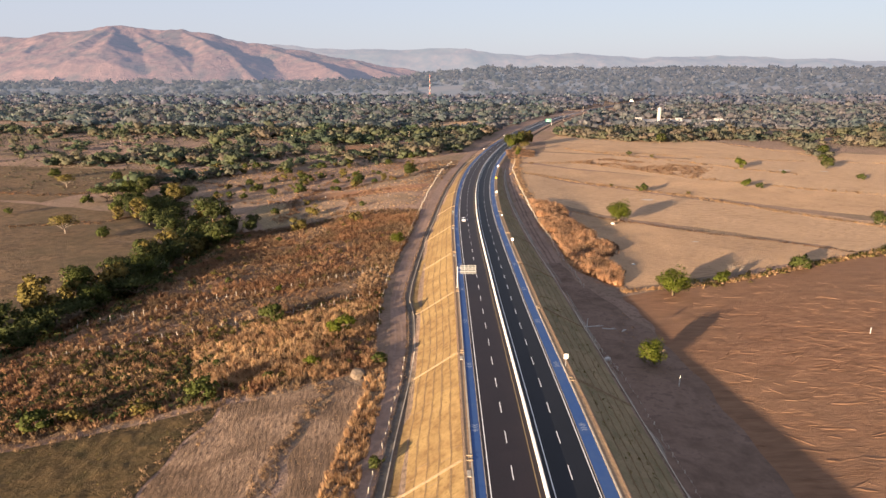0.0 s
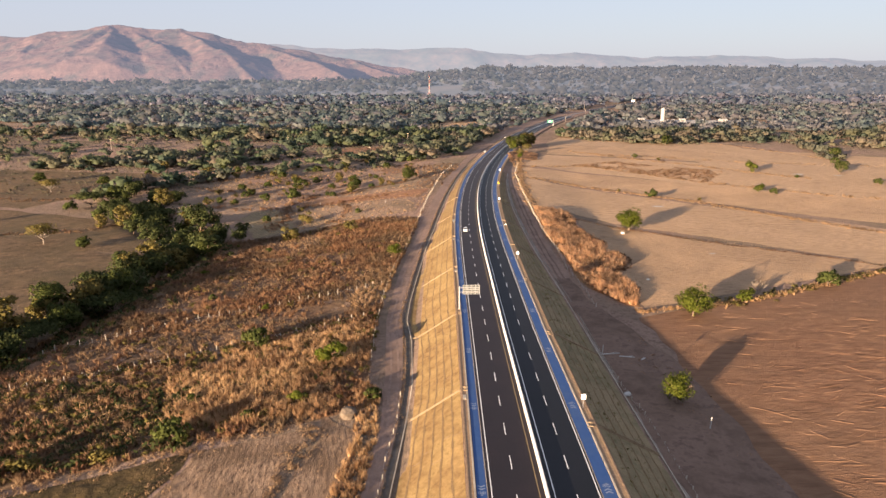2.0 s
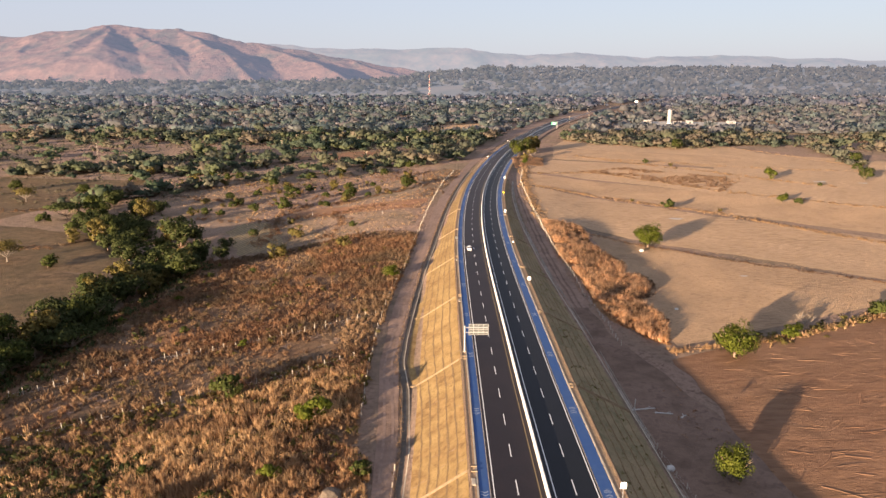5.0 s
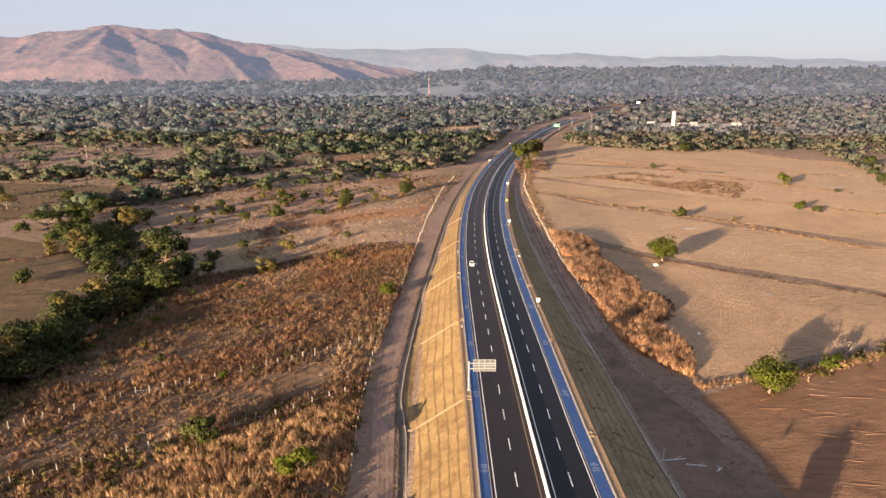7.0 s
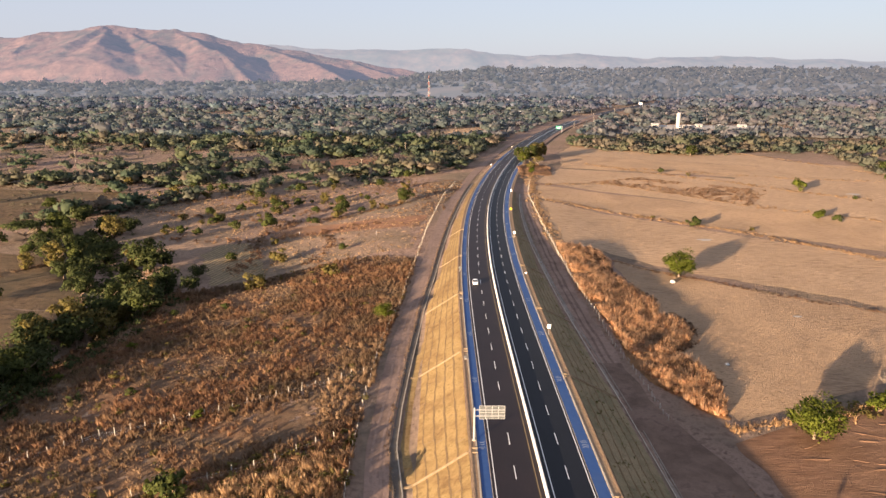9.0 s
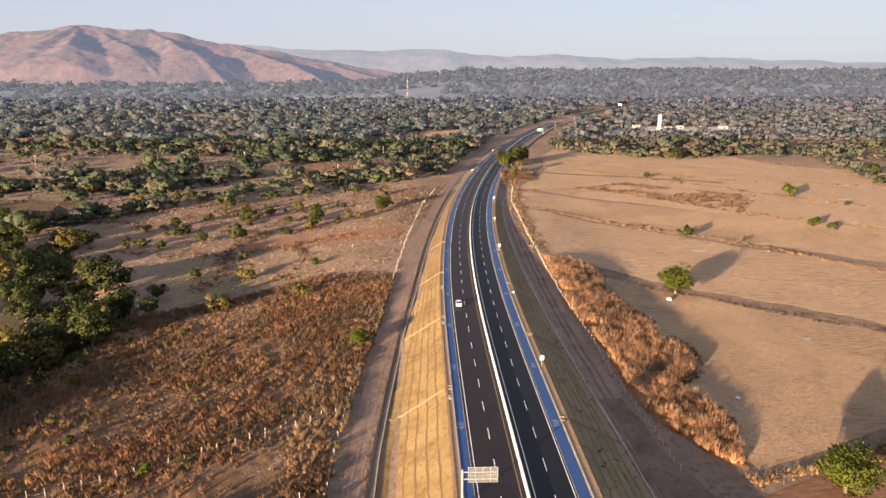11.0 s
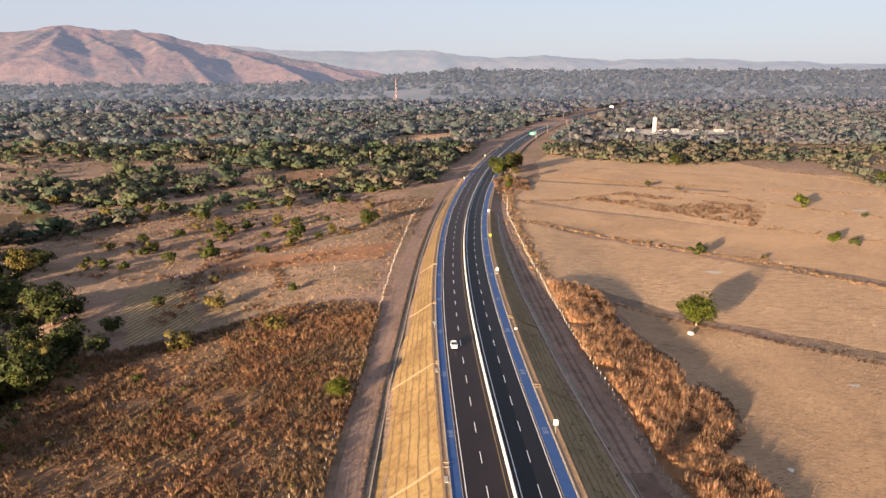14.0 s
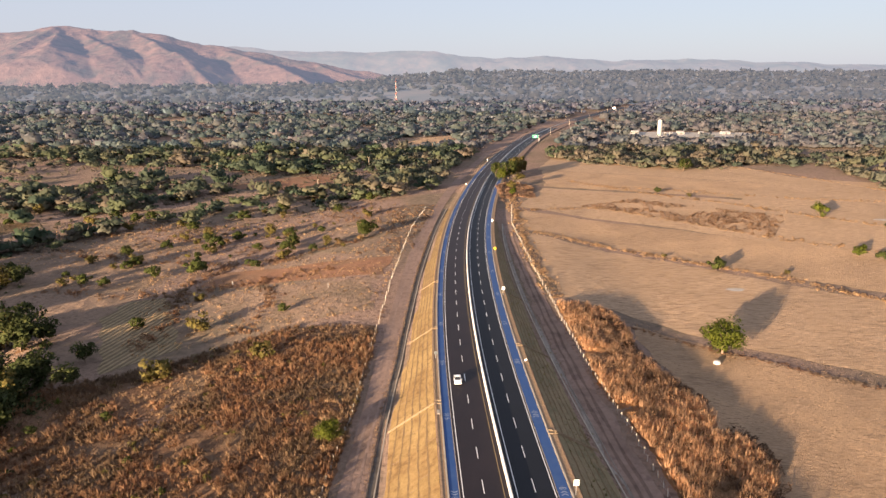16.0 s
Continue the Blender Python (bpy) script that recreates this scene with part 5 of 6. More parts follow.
ICO_F = [(0, 1 + k, 1 + (k + 1) % 5) for k in range(5)] + [(1 + k, 6 + k, 1 + (k + 1) % 5) for k in range(5)] + [(1 + (k + 1) % 5, 6 + k, 6 + (k + 1) % 5) for k in range(5)] + [(11, 6 + (k + 1) % 5, 6 + k) for k in range(5)]


def tinted(me, values):
    """A number for each point, by which a tree takes its own colour."""
    a = me.attributes.new("tint", "FLOAT", "POINT")
    a.data.foreach_set("value", values.astype(np.float32))
    return me


def woods(name, xy, lumps, per, width, material, label, seed, card, top=0.5, core=1.0):
    """Many trees as one mass: each an uneven cluster of jagged lumps, with loose leaf sprays breaking its outline."""
    rng = np.random.RandomState(seed)
    n = len(xy)
    w = width * np.exp(np.clip(rng.normal(size=n), -1.8, 1.8) * 0.38)
    h = w * rng.uniform(0.40, 0.66, n)
    scale = np.stack([w / 2, w / 2, h / 2], 1)
    base = np.stack([xy[:, 0], xy[:, 1], height(xy[:, 0], xy[:, 1]) + h * 0.48], 1)
    L = rng.normal(size=(n, lumps, 3))
    L /= np.linalg.norm(L, axis=2)[..., None]
    L *= rng.uniform(0.3, 0.75, (n, lumps, 1))
    if lumps == 1:
        L *= 0.2
    r = rng.uniform(0.3, 0.58, (n, lumps, 1, 1)) * (1.6 if lumps == 1 else 1.0)
    V = L[:, :, None, :] + np.array(ICO)[None, None] * r * core * rng.uniform(0.75, 1.15, (n, lumps, 12, 1))
    V = base[:, None, None, :] + V * scale[:, None, None, :]
    F = (np.arange(n * lumps) * 12)[:, None, None] + np.array(ICO_F)[None]
    tint = np.clip(fractal(xy[:, 0], xy[:, 1], 90, 2, seed) * 0.7 + rng.uniform(0, 1, n) * 0.8 - 0.27, 0, 1)
    tint = np.where(xy[:, 0] > 90 + 0.1 * xy[:, 1], 0.38 + 0.5 * tint, tint)
    mass = tinted(add_mesh(name, V, F.reshape(-1, 3), material, True), np.repeat(tint, lumps * 12))
    facing = np.broadcast_to(np.array(ICO)[None, None] * (1.05 - top) + (0, 0, top), (n, lumps, 12, 3)).reshape(-1, 3)
    mass.normals_split_custom_set_from_vertices(facing / np.linalg.norm(facing, axis=1)[:, None])
    core = tagged(new(name, mass), label, "woods", kind="stuff")
    if per:
        k = rng.randint(0, lumps, (n, per))
        d = rng.normal(size=(n, per, 3))
        d /= np.linalg.norm(d, axis=2)[..., None]
        d[..., 2] = np.abs(d[..., 2]) * 0.9
        P = np.take_along_axis(L, k[..., None].repeat(3, 2), 1) + d * np.take_along_axis(r[:, :, 0, :], k[..., None], 1) * rng.uniform(0.85, 1.35, (n, per, 1))
        c = base[:, None, :] + P * scale[:, None, :]
        s = (w[:, None] * card * rng.uniform(0.6, 1.2, (n, per))).ravel()
        soft = (d * 0.7 + P * 0.6) * (1.5 - top) + (0, 0, top * 0.8) + 0.08 * rng.normal(size=P.shape)
        tagged(new(name + "_leaves", tinted(card_mesh(name + "_leaves", cards(c.reshape(-1, 3), s, rng), material, soft.reshape(-1, 3)), np.repeat(tint, per * 4))), "leaf sprays of " + label, "woods", kind="stuff")
    return core


def fan(y0, y1, spacing, seed, thin, scale):
    """Places of trees over the valley floor, clear of the highway, thinned to leave glades."""
    rng = np.random.RandomState(seed)
    wide = y1 * 0.78 + 150
    n = int(2 * wide * (y1 - y0) / spacing**2)
    P = np.stack([rng.uniform(-wide, wide, n), rng.uniform(y0, y1, n)], 1)
    P = P[np.abs(P[:, 0]) < P[:, 1] * 0.75 + 110]
    u = across(P[:, 0], P[:, 1])
    P = P[(u < -34) | (u > 40) | (P[:, 1] > 2350)]
    P = P[patchy(P * (0.35, 1.0), scale, seed + 2) > thin * rng.uniform(0.8, 1.2, len(P))]
    return P


near = fan(560, 900, 10.0, 71, 0.36, 34)
un = across(near[:, 0], near[:, 1])
edge_r = np.interp(near[:, 0], [60, 137, 194, 233, 304, 383, 600], [900, 830, 775, 735, 765, 750, 560])
edge_l = np.interp(near[:, 0], [-400, -308, -258, -192, -137, -64, 13], [600, 575, 600, 580, 640, 600, 640])
keep = np.where(un > 0, near[:, 1] > edge_r, near[:, 1] > edge_l)
keep &= ~inside(near, [(-134, 655), (-50, 640), (-48, 735), (-112, 705)])
keep &= ~((near[:, 0] > 300) & (near[:, 0] < 500) & (near[:, 1] > 1000))
open_land = inside(near, [(-640, 560), (-330, 585), (-215, 690), (-330, 840), (-720, 840)])
keep &= ~open_land | (np.random.RandomState(7).uniform(0, 1, len(near)) < 0.16)
near = near[keep]
woods("valley_woods", near, 4, 46, 12.0, M["woods_near"], "green and grey brown dry season trees on the valley floor", 81, 0.08, 0.55, 0.8)
hedge_rows = np.concatenate([along([(-330, 590), (-258, 600), (-190, 575), (-137, 640)], 16, 0.35, 21), along([(-140, 560), (-60, 590), (14, 640)], 20, 0.2, 22), along([(150, 838), (195, 782), (233, 735), (304, 768), (383, 752), (600, 560)], 18, 0.5, 23), along([(-240, 470), (-190, 500), (-160, 540)], 14, 0.4, 24), along([(345, 600), (360, 660), (372, 720)], 8, 0.3, 25)])
woods("tree_belt", hedge_rows, 4, 80, 10.5, M["woods_near"], "belt of green trees at the edge of the fields", 82, 0.07, 0.5, 0.8)
GLADES = [[(-1330, 2130), (-420, 2230), (-430, 2330), (-1330, 2230)], [(60, 1260), (-140, 1240), (-150, 1300), (50, 1330)], [(-760, 1500), (-420, 1460), (-420, 1540), (-760, 1580)], [(620, 2050), (1150, 2120), (1150, 2210), (620, 2140)], [(-330, 1015), (-120, 985), (-120, 1050), (-330, 1075)], [(-900, 1050), (-560, 1010), (-560, 1075), (-900, 1120)]]
mid = fan(900, 1620, 12.3, 73, 0.28, 60)
back = fan(1620, 2400, 19, 77, 0.22, 70)
clear = inside(mid, [(-12, 895), (62, 975), (72, 1120), (-14, 1040)]) | inside(mid, [(300, 1010), (520, 1010), (520, 1150), (300, 1170)])
for glade in GLADES:
    clear |= inside(mid, glade)
    field("field", glade, M["stubble_pale" if glade[0][1] > 1400 else "grey_field"], "pale dry clearing among the far woods", 0.3)
woods("valley_woods", mid[~clear], 1, 13, 12.5, M["woods_mid"], "dry season woods further up the valley, leaf colour tinted for haze", 83, 0.105, 0.72)
for glade in GLADES:
    back = back[~inside(back, glade)]
woods("valley_woods", back, 1, 8, 18, M["woods_back"], "woods far up the valley, leaf colour paled and blued for haze", 85, 0.11, 0.8)
far_trees = fan(2350, 4400, 37, 75, 0.2, 80)
for glade in GLADES:
    far_trees = far_trees[~inside(far_trees, glade)]
woods("distant_woods", far_trees, 1, 3, 28, M["woods_far"], "distant woods below the mountains, haze in leaf colour and glow", 84, 0.15, 0.85)

# ---- roadside things ----
def at_road(u, y):
    x, yy = on_road(u, y)
    return float(x), float(yy), math.degrees(math.atan(float(slope(y))))


def gantry_sign():
    """Cantilever sign, seen from behind: a pole, two arms and a ribbed panel of sheets."""
    x, y, a = at_road(-12.45, 212)
    g = thing("cantilever_sign", (x, y, 0.0), "grey aluminium back of a large cantilever highway sign", "road sign", turn=-a)
    part("pole", rod(bmesh.new(), (0, 0, -0.3), (0, 0, 7.0), 0.24, 0.17, 14), M["steel"], g)
    part("base_plate", box(bmesh.new(), -0.45, 0.45, -0.45, 0.45, -0.1, 0.18, 0.03), M["concrete"], g)
    for z in (5.25, 6.55):
        part("arm", rod(bmesh.new(), (0, 0, z), (5.9, 0, z), 0.11, 0.09, 10), M["steel"], g)
    for k in range(4):
        for j in range(2):
            x0, z0 = 1.0 + k * 1.25, 4.6 + j * 1.42
            part("panel_sheet", box(bmesh.new(), x0, x0 + 1.22, 0.14, 0.19, z0, z0 + 1.39, 0.01), M["alu"], g)
    for x0 in (1.0, 2.24, 3.49, 4.74, 5.97):
        part("rib", box(bmesh.new(), x0 - 0.05, x0 + 0.05, 0.05, 0.137, 4.58, 7.43), M["steel"], g)
    for z in (4.6, 6.0, 7.4):
        part("rail", box(bmesh.new(), 0.98, 5.99, 0.02, 0.048, z - 0.04, z + 0.04), M["steel"], g)


gantry_sign()


def post_sign(u, y, w=1.0, h=1.2, z=2.5, mat="sign_white", label="white rectangular road sign on a steel post", back=False, diamond=False):
    x, yy, a = at_road(u, y)
    s = thing("road_sign", (x, yy, 0.0 if abs(u) < 13.2 else float(height(x, yy))), label, "road sign", "road signs", turn=-a)
    part("post", box(bmesh.new(), -0.05, 0.05, -0.05, 0.05, -0.3, z + h / 2), M["steel"], s)
    bm = box(bmesh.new(), -w / 2, w / 2, -0.09, -0.06, z - h / 2, z + h / 2, 0.008)
    if diamond:
        bmesh.ops.rotate(bm, verts=bm.verts, cent=(0, 0, z), matrix=Matrix.Rotation(radians(45), 3, "Y"))
    part("panel", bm, M["alu" if back else mat], s)
    if not back and not diamond:
        for k in range(2):
            part("text_bar", box(bmesh.new(), -w * 0.28, w * 0.28, -0.098, -0.092, z + 0.2 - 0.4 * k, z + 0.3 - 0.4 * k), M["dark_bar"], s, "dark bar of unreadable writing")


for y in (149.3, 269.2, 389.0, 509.0):
    post_sign(12.6, y)
post_sign(12.9, 449.7, 1.0, 1.0, 2.0, "sign_yellow", "yellow diamond warning sign on a post", diamond=True)
post_sign(12.9, 330, 0.7, 0.6, 0.6, "sign_white", "small white marker board beside the kerb")
for y in (333, 640, 790):
    post_sign(-12.7, y, 0.9, 0.9, 1.6, "sign_white", "pale marker sign beside the highway", back=y < 400)


def big_sign(u, y, w, h, mat, label):
    x, yy, a = at_road(u, y)
    s = thing("highway_sign", (x, yy, 0.0), label, "road sign", turn=-a)
    part("pole", rod(bmesh.new(), (0, 0, -0.3), (0, 0, 8.6), 0.3, 0.22, 10), M["steel"], s)
    part("arm", rod(bmesh.new(), (0, 0, 8.0), (-w - 1, 0, 8.0), 0.15, 0.12, 8), M["steel"], s)
    part("panel", box(bmesh.new(), -w - 1, -1, -0.3, -0.2, 4.6, 4.6 + h, 0.03), M[mat], s)
    part("text_bar", box(bmesh.new(), -w * 0.8 - 1, -w * 0.3 - 1, -0.33, -0.31, 5.4, 5.8), M["sign_white"], s, "white bar of unreadable writing")
    part("text_bar", box(bmesh.new(), -w * 0.7 - 1, -w * 0.2 - 1, -0.33, -0.31, 6.8, 7.3), M["sign_white"], s, "white bar of unreadable writing")


big_sign(18.5, 1003, 7.0, 3.9, "sign_green", "green highway direction sign on a cantilever pole")
big_sign(14.0, 1860, 8.0, 4.6, "sign_white", "far pale highway sign")


# down chutes on the slopes, with an inlet at the kerb
def chute(side, y, dr, twin):
    u0, u1 = side * 12.4, float(dr(y)) - side * 0.3
    x0, y0, a = at_road(u0, y)
    c = thing("drain_chute", (x0, y0, 0.0), "pale concrete drain chute running down the embankment", "drain", "drain chutes", turn=-a)
    m = c.matrix_basis.inverted()
    P = []
    for k in range(9):
        u = u0 + (u1 - u0) * k / 8
        x, yy = on_road(u, y + side * 1.3 * k / 8 * (1 if side < 0 else -0.4))
        P.append(m @ Vector((float(x), float(yy), float(height(x, yy)) + (0.13 if k else 0.1))))
    wid = 0.2 if twin else 0.3
    for o in ((-0.42, 0.42) if twin else (0.0,)):
        bm = bmesh.new()
        prev = None
        for p in P:
            row = [bm.verts.new(p + Vector((0, o + d, h))) for d, h in ((-wid, -0.2), (-wid, 0.08), (-wid * 0.6, 0.08), (-wid * 0.6, -0.01), (wid * 0.6, -0.01), (wid * 0.6, 0.08), (wid, 0.08), (wid, -0.2))]
            if prev:
                for i in range(7):
                    bm.faces.new((prev[i], prev[i + 1], row[i + 1], row[i]))
            prev = row
        part("flume", bm, M["chute"], c)
    part("inlet", box(bmesh.new(), -0.6, 0.5, -0.9, -0.7, -0.1, 0.24, 0.02), M["chute"], c)
    part("inlet", box(bmesh.new(), -0.6, 0.5, 0.7, 0.9, -0.1, 0.24, 0.02), M["chute"], c)


for y in (59, 109, 158, 208, 258, 307, 356, 405):
    chute(-1, y, drain_l, False)
for y in (92, 142, 192, 242, 292, 342, 392):
    chute(1, y, drain_r, True)
# pale inspection slabs beside the kerb
for y in (104, 154, 253, 302):
    x, yy, a = at_road(-12.75, y)
    s = part("inspection_slab", box(bmesh.new(), -0.35, 0.35, -1.0, 1.0, 0.0, 0.16, 0.02), M["concrete"])
    s.matrix_basis = pose(x, yy, 0.02, 0, 0, -a)
    tagged(s, "pale concrete slab beside the kerb", "slab", "inspection slabs")


# ---- fences ----
def fence(path, gap, label, tall=1.5, seed=1):
    """Posts along a line, each a part, with two wires."""
    rng = random.Random(seed)
    f = tagged(new("fence"), label, "fence")
    shared = None
    tops = []
    for (x0, y0), (x1, y1) in zip(path, path[1:]):
        n = max(1, int(math.hypot(x1 - x0, y1 - y0) / gap))
        for k in range(n):
            x, y = x0 + (x1 - x0) * k / n + rng.uniform(-0.25, 0.25), y0 + (y1 - y0) * k / n + rng.uniform(-0.25, 0.25)
            z = float(height(x, y))
            if shared is None:
                bm = bmesh.new()
                rod(bm, (0, 0, -0.2), (0, 0, tall), 0.11, 0.09, 6)
                p = part("post", bm, M["post"], f)
                shared = p.data
            else:
                p = child(new("post", shared), f)
            p.matrix_basis = pose(x, y, z, rng.uniform(-5, 5), rng.uniform(-5, 5), rng.uniform(0, 360)) @ Matrix.Diagonal((1, 1, rng.uniform(0.85, 1.12), 1))
            tops.append((x, y, z))
    for h in (0.55, 1.15):
        bm = bmesh.new()
        for a, b in zip(tops, tops[1:]):
            rod(bm, (a[0], a[1], a[2] + h), (b[0], b[1], b[2] + h), 0.012, None, 3)
        part("wire", bm, M["steel"], f)
    return f


fence([(-118, 205), (-100.9, 216.1), (-78.7, 233.9), (-50.4, 244.2), (-28.5, 255.1), (-17, 262)], 3.3, "line of pale fence posts across the brushy slope", 2.3, 1)
fence([(-110, 182), (-83.3, 195.6), (-60, 208.1), (-37.8, 216.4), (-19.2, 228.8)], 4.0, "old line of pale fence posts in the brush", 2.1, 2)
fence([(-17.2, 192), (-18.5, 219), (-18.2, 250), (-16.5, 288), (-13, 315), (-8.5, 373), (-5, 421), (4, 512), (14, 570)], 3.6, "fence of weathered posts along the dirt track", 1.4, 3)
fence([(47.5, 60), (47.5, 121), (47.1, 159), (45.2, 176), (44.6, 196)], 3.0, "fence of pale posts at the foot of the embankment", 1.5, 4)
fence([(52.6, 231), (52.2, 258), (51.0, 272), (51.6, 299), (51.0, 331), (52, 376), (54, 435), (58, 517), (66, 570)], 3.0, "fence of pale posts beside the dirt track and tall grass", 1.5, 5)
fence([(-11.4, 60), (-12.3, 110), (-10.2, 135), (-8.6, 158), (-8.2, 176)], 5.0, "short fence of weathered posts beside the drain", 1.3, 6)

# ---- car ----
def sedan():
    x, y, a = at_road(-7.3, 318)
    c = thing("car", (x, y, 0.014), "white sedan driving on the asphalt carriageway", "car", turn=180 - a)
    bm = bmesh.new()
    prof = [(-2.25, 0.35), (-2.28, 0.62), (-2.2, 0.86), (-1.55, 0.95), (-0.85, 0.98), (0.95, 0.97), (1.95, 0.84), (2.22, 0.66), (2.25, 0.38), (1.9, 0.24), (-1.9, 0.24)]
    rows = []
    for s, k in ((-0.88, 0.97), (-0.84, 1.0), (0.84, 1.0), (0.88, 0.97)):
        rows.append([bm.verts.new((s, yy * k, 0.24 + (z - 0.24) * (0.93 if abs(s) > 0.86 else 1.0))) for yy, z in prof])
    for r0, r1 in zip(rows, rows[1:]):
        for i in range(len(prof)):
            j = (i + 1) % len(prof)
            bm.faces.new((r0[i], r0[j], r1[j], r1[i]))
    bm.faces.new(rows[0]), bm.faces.new(rows[-1])
    bmesh.ops.recalc_face_normals(bm, faces=bm.faces)
    part("body", bm, M["car"], c)
    bm = bmesh.new()
    lo = [bm.verts.new(p) for p in ((-0.8, -1.6, 0.95), (0.8, -1.6, 0.95), (0.8, 1.05, 0.95), (-0.8, 1.05, 0.95))]
    hi = [bm.verts.new(p) for p in ((-0.62, -1.0, 1.42), (0.62, -1.0, 1.42), (0.62, 0.2, 1.42), (-0.62, 0.2, 1.42))]
    for i in range(4):
        j = (i + 1) % 4
        bm.faces.new((lo[i], lo[j], hi[j], hi[i]))
    part("window_band", bm, M["glass"], c, "dark tinted windows")
    part("roof", box(bmesh.new(), -0.64, 0.64, -1.03, 0.24, 1.415, 1.47, 0.02), M["car"], c)
    for s in (-1, 1):
        for yy in (-1.35, 1.4):
            w = part("wheel", rod(bmesh.new(), (s * 0.72, yy, 0.32), (s * 0.9, yy, 0.32), 0.32, None, 16), M["rubber"], c)
            part("rim", rod(bmesh.new(), (s * 0.9, yy, 0.32), (s * 0.915, yy, 0.32), 0.2, None, 10), M["steel"], w)
        part("headlight", box(bmesh.new(), s * 0.68 - 0.16, s * 0.68 + 0.16, 2.16, 2.27, 0.58, 0.72, 0.02), M["glass"], c)
        part("tail_light", box(bmesh.new(), s * 0.7 - 0.14, s * 0.7 + 0.14, -2.3, -2.2, 0.66, 0.8, 0.02), M["red"], c)
        part("mirror", box(bmesh.new(), s * 0.97 - 0.09, s * 0.97 + 0.09, 0.72, 0.86, 0.92, 1.04, 0.02), M["car"], c)


sedan()

# ---- small things in the fields ----
def boulder(x, y, r, label, mat="rock", flat=0.7, seed=0):
    rng = random.Random(seed)
    bm = bmesh.new()
    bmesh.ops.create_icosphere(bm, subdivisions=2, radius=r)
    for v in bm.verts:
        v.co *= rng.uniform(0.82, 1.14)
        v.co.z *= flat
    ob = part("boulder" if mat == "rock" else "litter_heap", bm, M[mat])
    ob.matrix_basis = pose(x, y, float(height(x, y)) + r * flat * 0.45, 0, 0, rng.uniform(0, 360))
    return tagged(ob, label, "stone" if mat == "rock" else "litter")


boulder(-19.8, 160.5, 2.1, "large pale boulder at the field edge", seed=1)
boulder(90.2, 339.3, 1.1, "white stone below the field tree", "litter", seed=2)
boulder(58.3, 152.2, 0.8, "heap of white rubbish on the bare dirt", "litter", 0.4, 3)
boulder(59.3, 151.4, 0.6, "small heap of white rubbish on the dirt", "litter", 0.4, 4)
boulder(45.9, 168.6, 0.9, "pale concrete lump beside the fence", "litter", 0.8, 5)
boulder(79, 262, 0.7, "small white heap in the brush", "litter", 0.6, 6)
for k, (x, y, L, a) in enumerate(((47.5, 193.5, 6.5, 8), (52, 191.5, 4.0, -12), (-79.5, 233.5, 3.2, 15), (56, 190, 2.0, 40))):
    p = part("fallen_pole", rod(rod(bmesh.new(), (-L / 2, 0, 0.16), (L / 2, 0, 0.2), 0.2, 0.12, 7), (L * 0.1, 0, 0.2), (L * 0.4, 0.9, 0.3), 0.09, 0.05, 5), M["litter"])
    p.matrix_basis = pose(x, y, float(height(x, y)), 0, 0, a)
    tagged(p, "pale bleached fallen trunk on the ground", "log")
for x, y, h in ((59.8, 153.5, 3.2), (127.6, 186.8, 2.0), (-29.5, 417, 2.2), (-72, 440, 2.0), (45.6, 193, 3.0), (150, 196, 1.4)):
    p = part("marker_post", rod(bmesh.new(), (0, 0, -0.3), (0, 0, h), 0.13, 0.1, 6), M["litter"])
    p.matrix_basis = pose(x, y, float(height(x, y)), 3, 2, 0)
    tagged(p, "white painted marker post standing in the field", "post", "marker posts")
for x, y, w in ((128.5, 407, 7), (269.9, 523.6, 9), (296.2, 516.7, 7), (118, 300, 3)):
    s = np.linspace(0, math.tau, 25)[:-1]
    X = np.stack([x + 0 * s, x + w * 0.5 * np.cos(s) * (1 + 0.2 * np.sin(3 * s)), ], 0)
    Y = np.stack([y + 0 * s, y + w * 0.3 * np.sin(s)], 0)
    X, Y = np.c_[X, X[:, :1]], np.c_[Y, Y[:, :1]]
    tagged(sheet("ash_patch", X, Y, height(X, Y) + 0.16, M["gravel"]), "pale ash patch on the stubble field", "patch", kind="structure")

# ---- far works and buildings ----
x, y = 352.0, 1092.0
silo = thing("silo", (x, y, float(height(x, y))), "tall white cylindrical silo at a works yard", "silo")
part("drum", rod(bmesh.new(), (0, 0, 3), (0, 0, 21), 3.0, None, 20), M["plaster"], silo)
part("cone", rod(bmesh.new(), (0, 0, 0.5), (0, 0, 3), 0.8, 3.0, 20), M["plaster"], silo)
part("cap", rod(bmesh.new(), (0, 0, 21), (0, 0, 22.5), 3.0, 0.6, 20), M["roof"], silo)
for k in range(4):
    a = k * math.tau / 4
    part("leg", rod(bmesh.new(), (2.5 * math.cos(a), 2.5 * math.sin(a), -0.3), (2.5 * math.cos(a), 2.5 * math.sin(a), 4), 0.25, None, 6), M["steel"], silo)
field("works_yard", [(312, 1060), (500, 1065), (500, 1150), (318, 1160)], M["gravel"], "pale gravel works yard", 0.15)


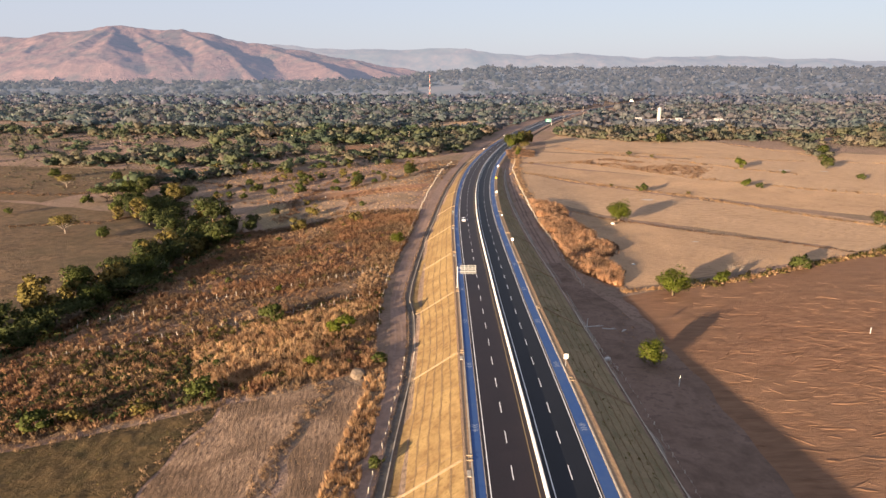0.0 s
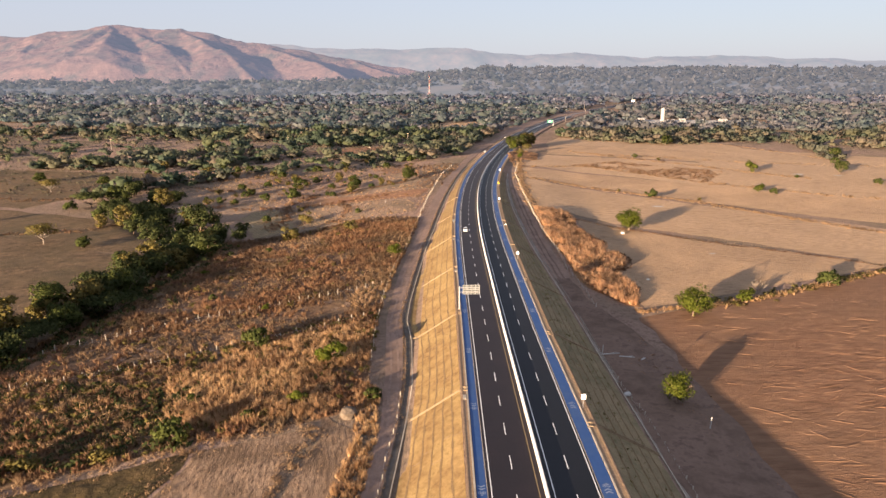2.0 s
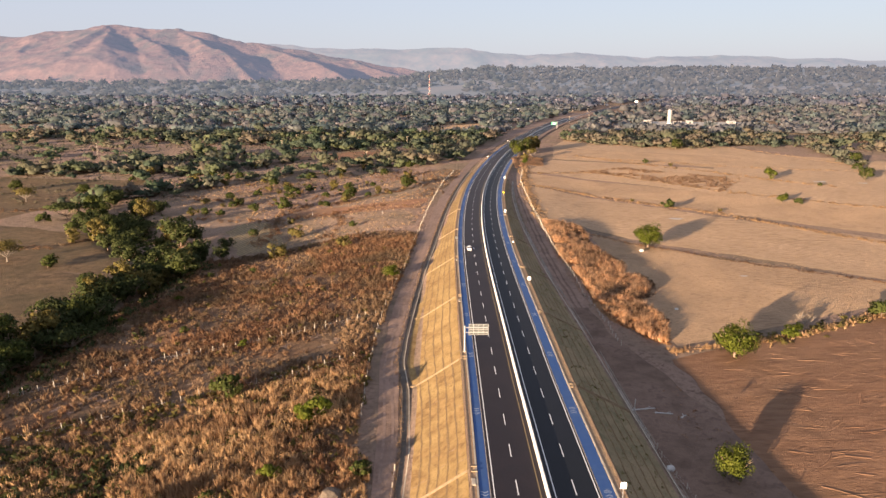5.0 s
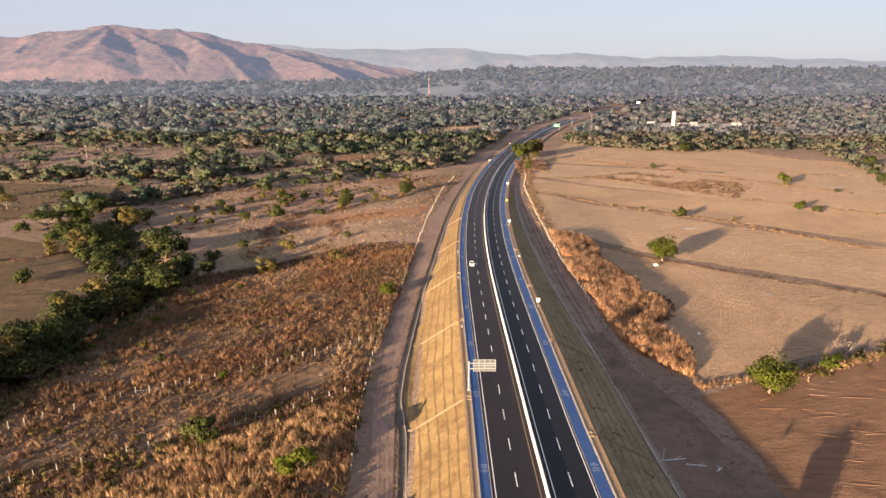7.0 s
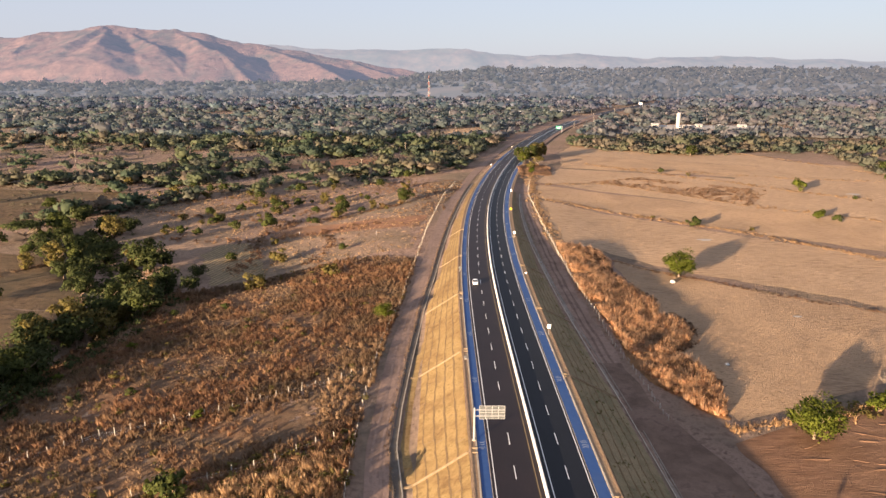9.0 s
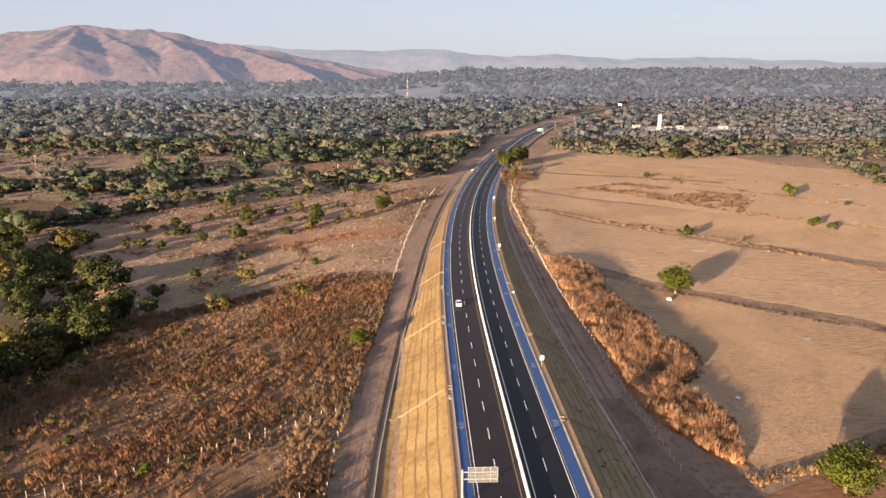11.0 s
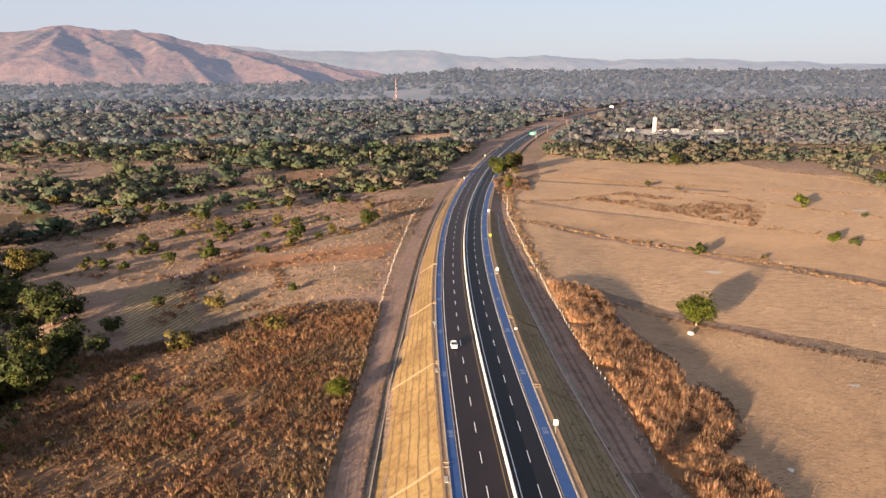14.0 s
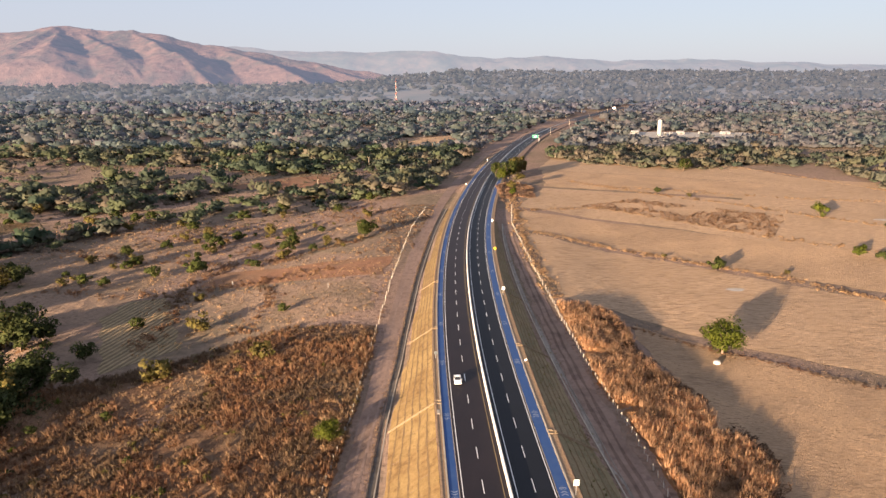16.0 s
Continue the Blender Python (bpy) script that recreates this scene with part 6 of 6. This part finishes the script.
def shed(x, y, w, d, h, label, wall="plaster", turn=0.0):
    s = thing("shed", (x, y, float(height(x, y))), label, "building", turn=turn)
    bm = box(bmesh.new(), -w / 2, w / 2, -d / 2, d / 2, -0.5, h)
    part("wall", bm, M[wall], s)
    bm = bmesh.new()
    vs = [bm.verts.new(p) for p in ((-w / 2 - 0.5, -d / 2 - 0.5, h + 0.01), (w / 2 + 0.5, -d / 2 - 0.5, h + 0.01), (w / 2 + 0.5, 0, h + d * 0.18), (-w / 2 - 0.5, 0, h + d * 0.18), (-w / 2 - 0.5, d / 2 + 0.5, h + 0.01), (w / 2 + 0.5, d / 2 + 0.5, h + 0.01))]
    for q in ((0, 1, 2, 3), (3, 2, 5, 4), (0, 3, 4), (1, 5, 2)):
        bm.faces.new([vs[i] for i in q])
    part("roof", bm, M["roof"], s)
    part("doorway", box(bmesh.new(), -1.2, 1.2, -d / 2 - 0.06, -d / 2 - 0.01, -0.3, min(h - 0.3, 2.6)), M["dark_bar"], s)
    for k in (-0.32, 0.32):
        part("window", box(bmesh.new(), w * k - 0.8, w * k + 0.8, -d / 2 - 0.06, -d / 2 - 0.01, h * 0.45, h * 0.75), M["glass"], s)
    return s


for x, y, w, d, h in ((392, 1118, 12, 8, 5), (330, 1128, 14, 8, 5), (425, 1125, 8, 6, 4), (372, 1102, 5, 5, 5), (362, 1098, 4, 4, 6), (458, 1120, 16, 9, 4)):
    shed(x, y, w * 0.7, d, h * 0.65, "small white works shed in a gravel yard")
for x, y, w, a in ((190, 1520, 34, 8), (228, 1512, 30, 5), (262, 1520, 22, 0), (300, 1570, 16, 0), (160, 1500, 18, 10)):
    shed(x, y, w, 9, 4.5, "long low white building among trees", turn=a)
for x, y, w in ((-112, 890, 12), (-470, 1350, 16), (-80, 2050, 30), (560, 1500, 24), (820, 1450, 20), (1010, 1780, 24), (1080, 1950, 30), (960, 1650, 18), (-640, 1700, 22)):
    shed(x, y, w, 9, 5, "small pale farmhouse among trees")


def mast(x, y, tall):
    m_ = thing("lattice_mast", (x, y, float(height(x, y))), "tall red and white lattice radio mast", "mast")
    n = 8
    for k in range(n):
        z0, z1 = tall * k / n, tall * (k + 1) / n
        r0, r1 = 3.4 * (1 - 0.8 * k / n), 3.4 * (1 - 0.8 * (k + 1) / n)
        bm = bmesh.new()
        c0 = [Vector((r0 * math.cos(q), r0 * math.sin(q), z0)) for q in (0.5, 2.07, 3.64, 5.21)]
        c1 = [Vector((r1 * math.cos(q), r1 * math.sin(q), z1)) for q in (0.5, 2.07, 3.64, 5.21)]
        for i in range(4):
            j = (i + 1) % 4
            rod(bm, c0[i], c1[i], 0.22, None, 4)
            rod(bm, c0[i], c1[j], 0.12, None, 4)
            rod(bm, c0[j], c1[i], 0.22, None, 4)
            rod(bm, c0[i], c0[j], 0.22, None, 4)
        part("section", bm, M["mast_red" if k % 2 else "plaster"], m_)


mast(-22, 2400, 78)
for u, y in ((-20, 1480), (22, 1300), (22, 1500), (-20, 1350), (24, 1700), (-24, 1650), (20, 1120)):
    x, yy, a = at_road(u, y)
    l = thing("street_lamp", (x, yy, float(height(x, yy))), "tall pale street lamp at the far junction", "street lamp", "street lamps", turn=-a)
    part("pole", rod(bmesh.new(), (0, 0, -0.5), (0, 0, 11), 0.2, 0.12, 6), M["concrete"], l)
    part("arm", rod(bmesh.new(), (0, 0, 10.8), (-2.2 if u > 0 else 2.2, 0, 11.3), 0.1, 0.08, 5), M["concrete"], l)
for x, y in ((-60, 640), (-150, 720), (-30, 760), (-320, 700)):
    p = thing("utility_pole", (x, y, float(height(x, y))), "pale concrete utility pole with a cross arm", "utility pole", "utility poles")
    part("pole", rod(bmesh.new(), (0, 0, -0.5), (0, 0, 11), 0.2, 0.13, 7), M["concrete"], p)
    part("cross_arm", box(bmesh.new(), -1.1, 1.1, -0.06, 0.06, 10.2, 10.36), M["wood_pole"], p)
field("bare_earth", [(190, 1250), (262, 1240), (330, 1440), (255, 1440)], M["track"], "bare earth at the far road junction", 0.12)
field("bare_earth", [(85, 900), (105, 890), (215, 1300), (190, 1310)], M["track"], "bare earth lay-by beside the far highway", 0.12)
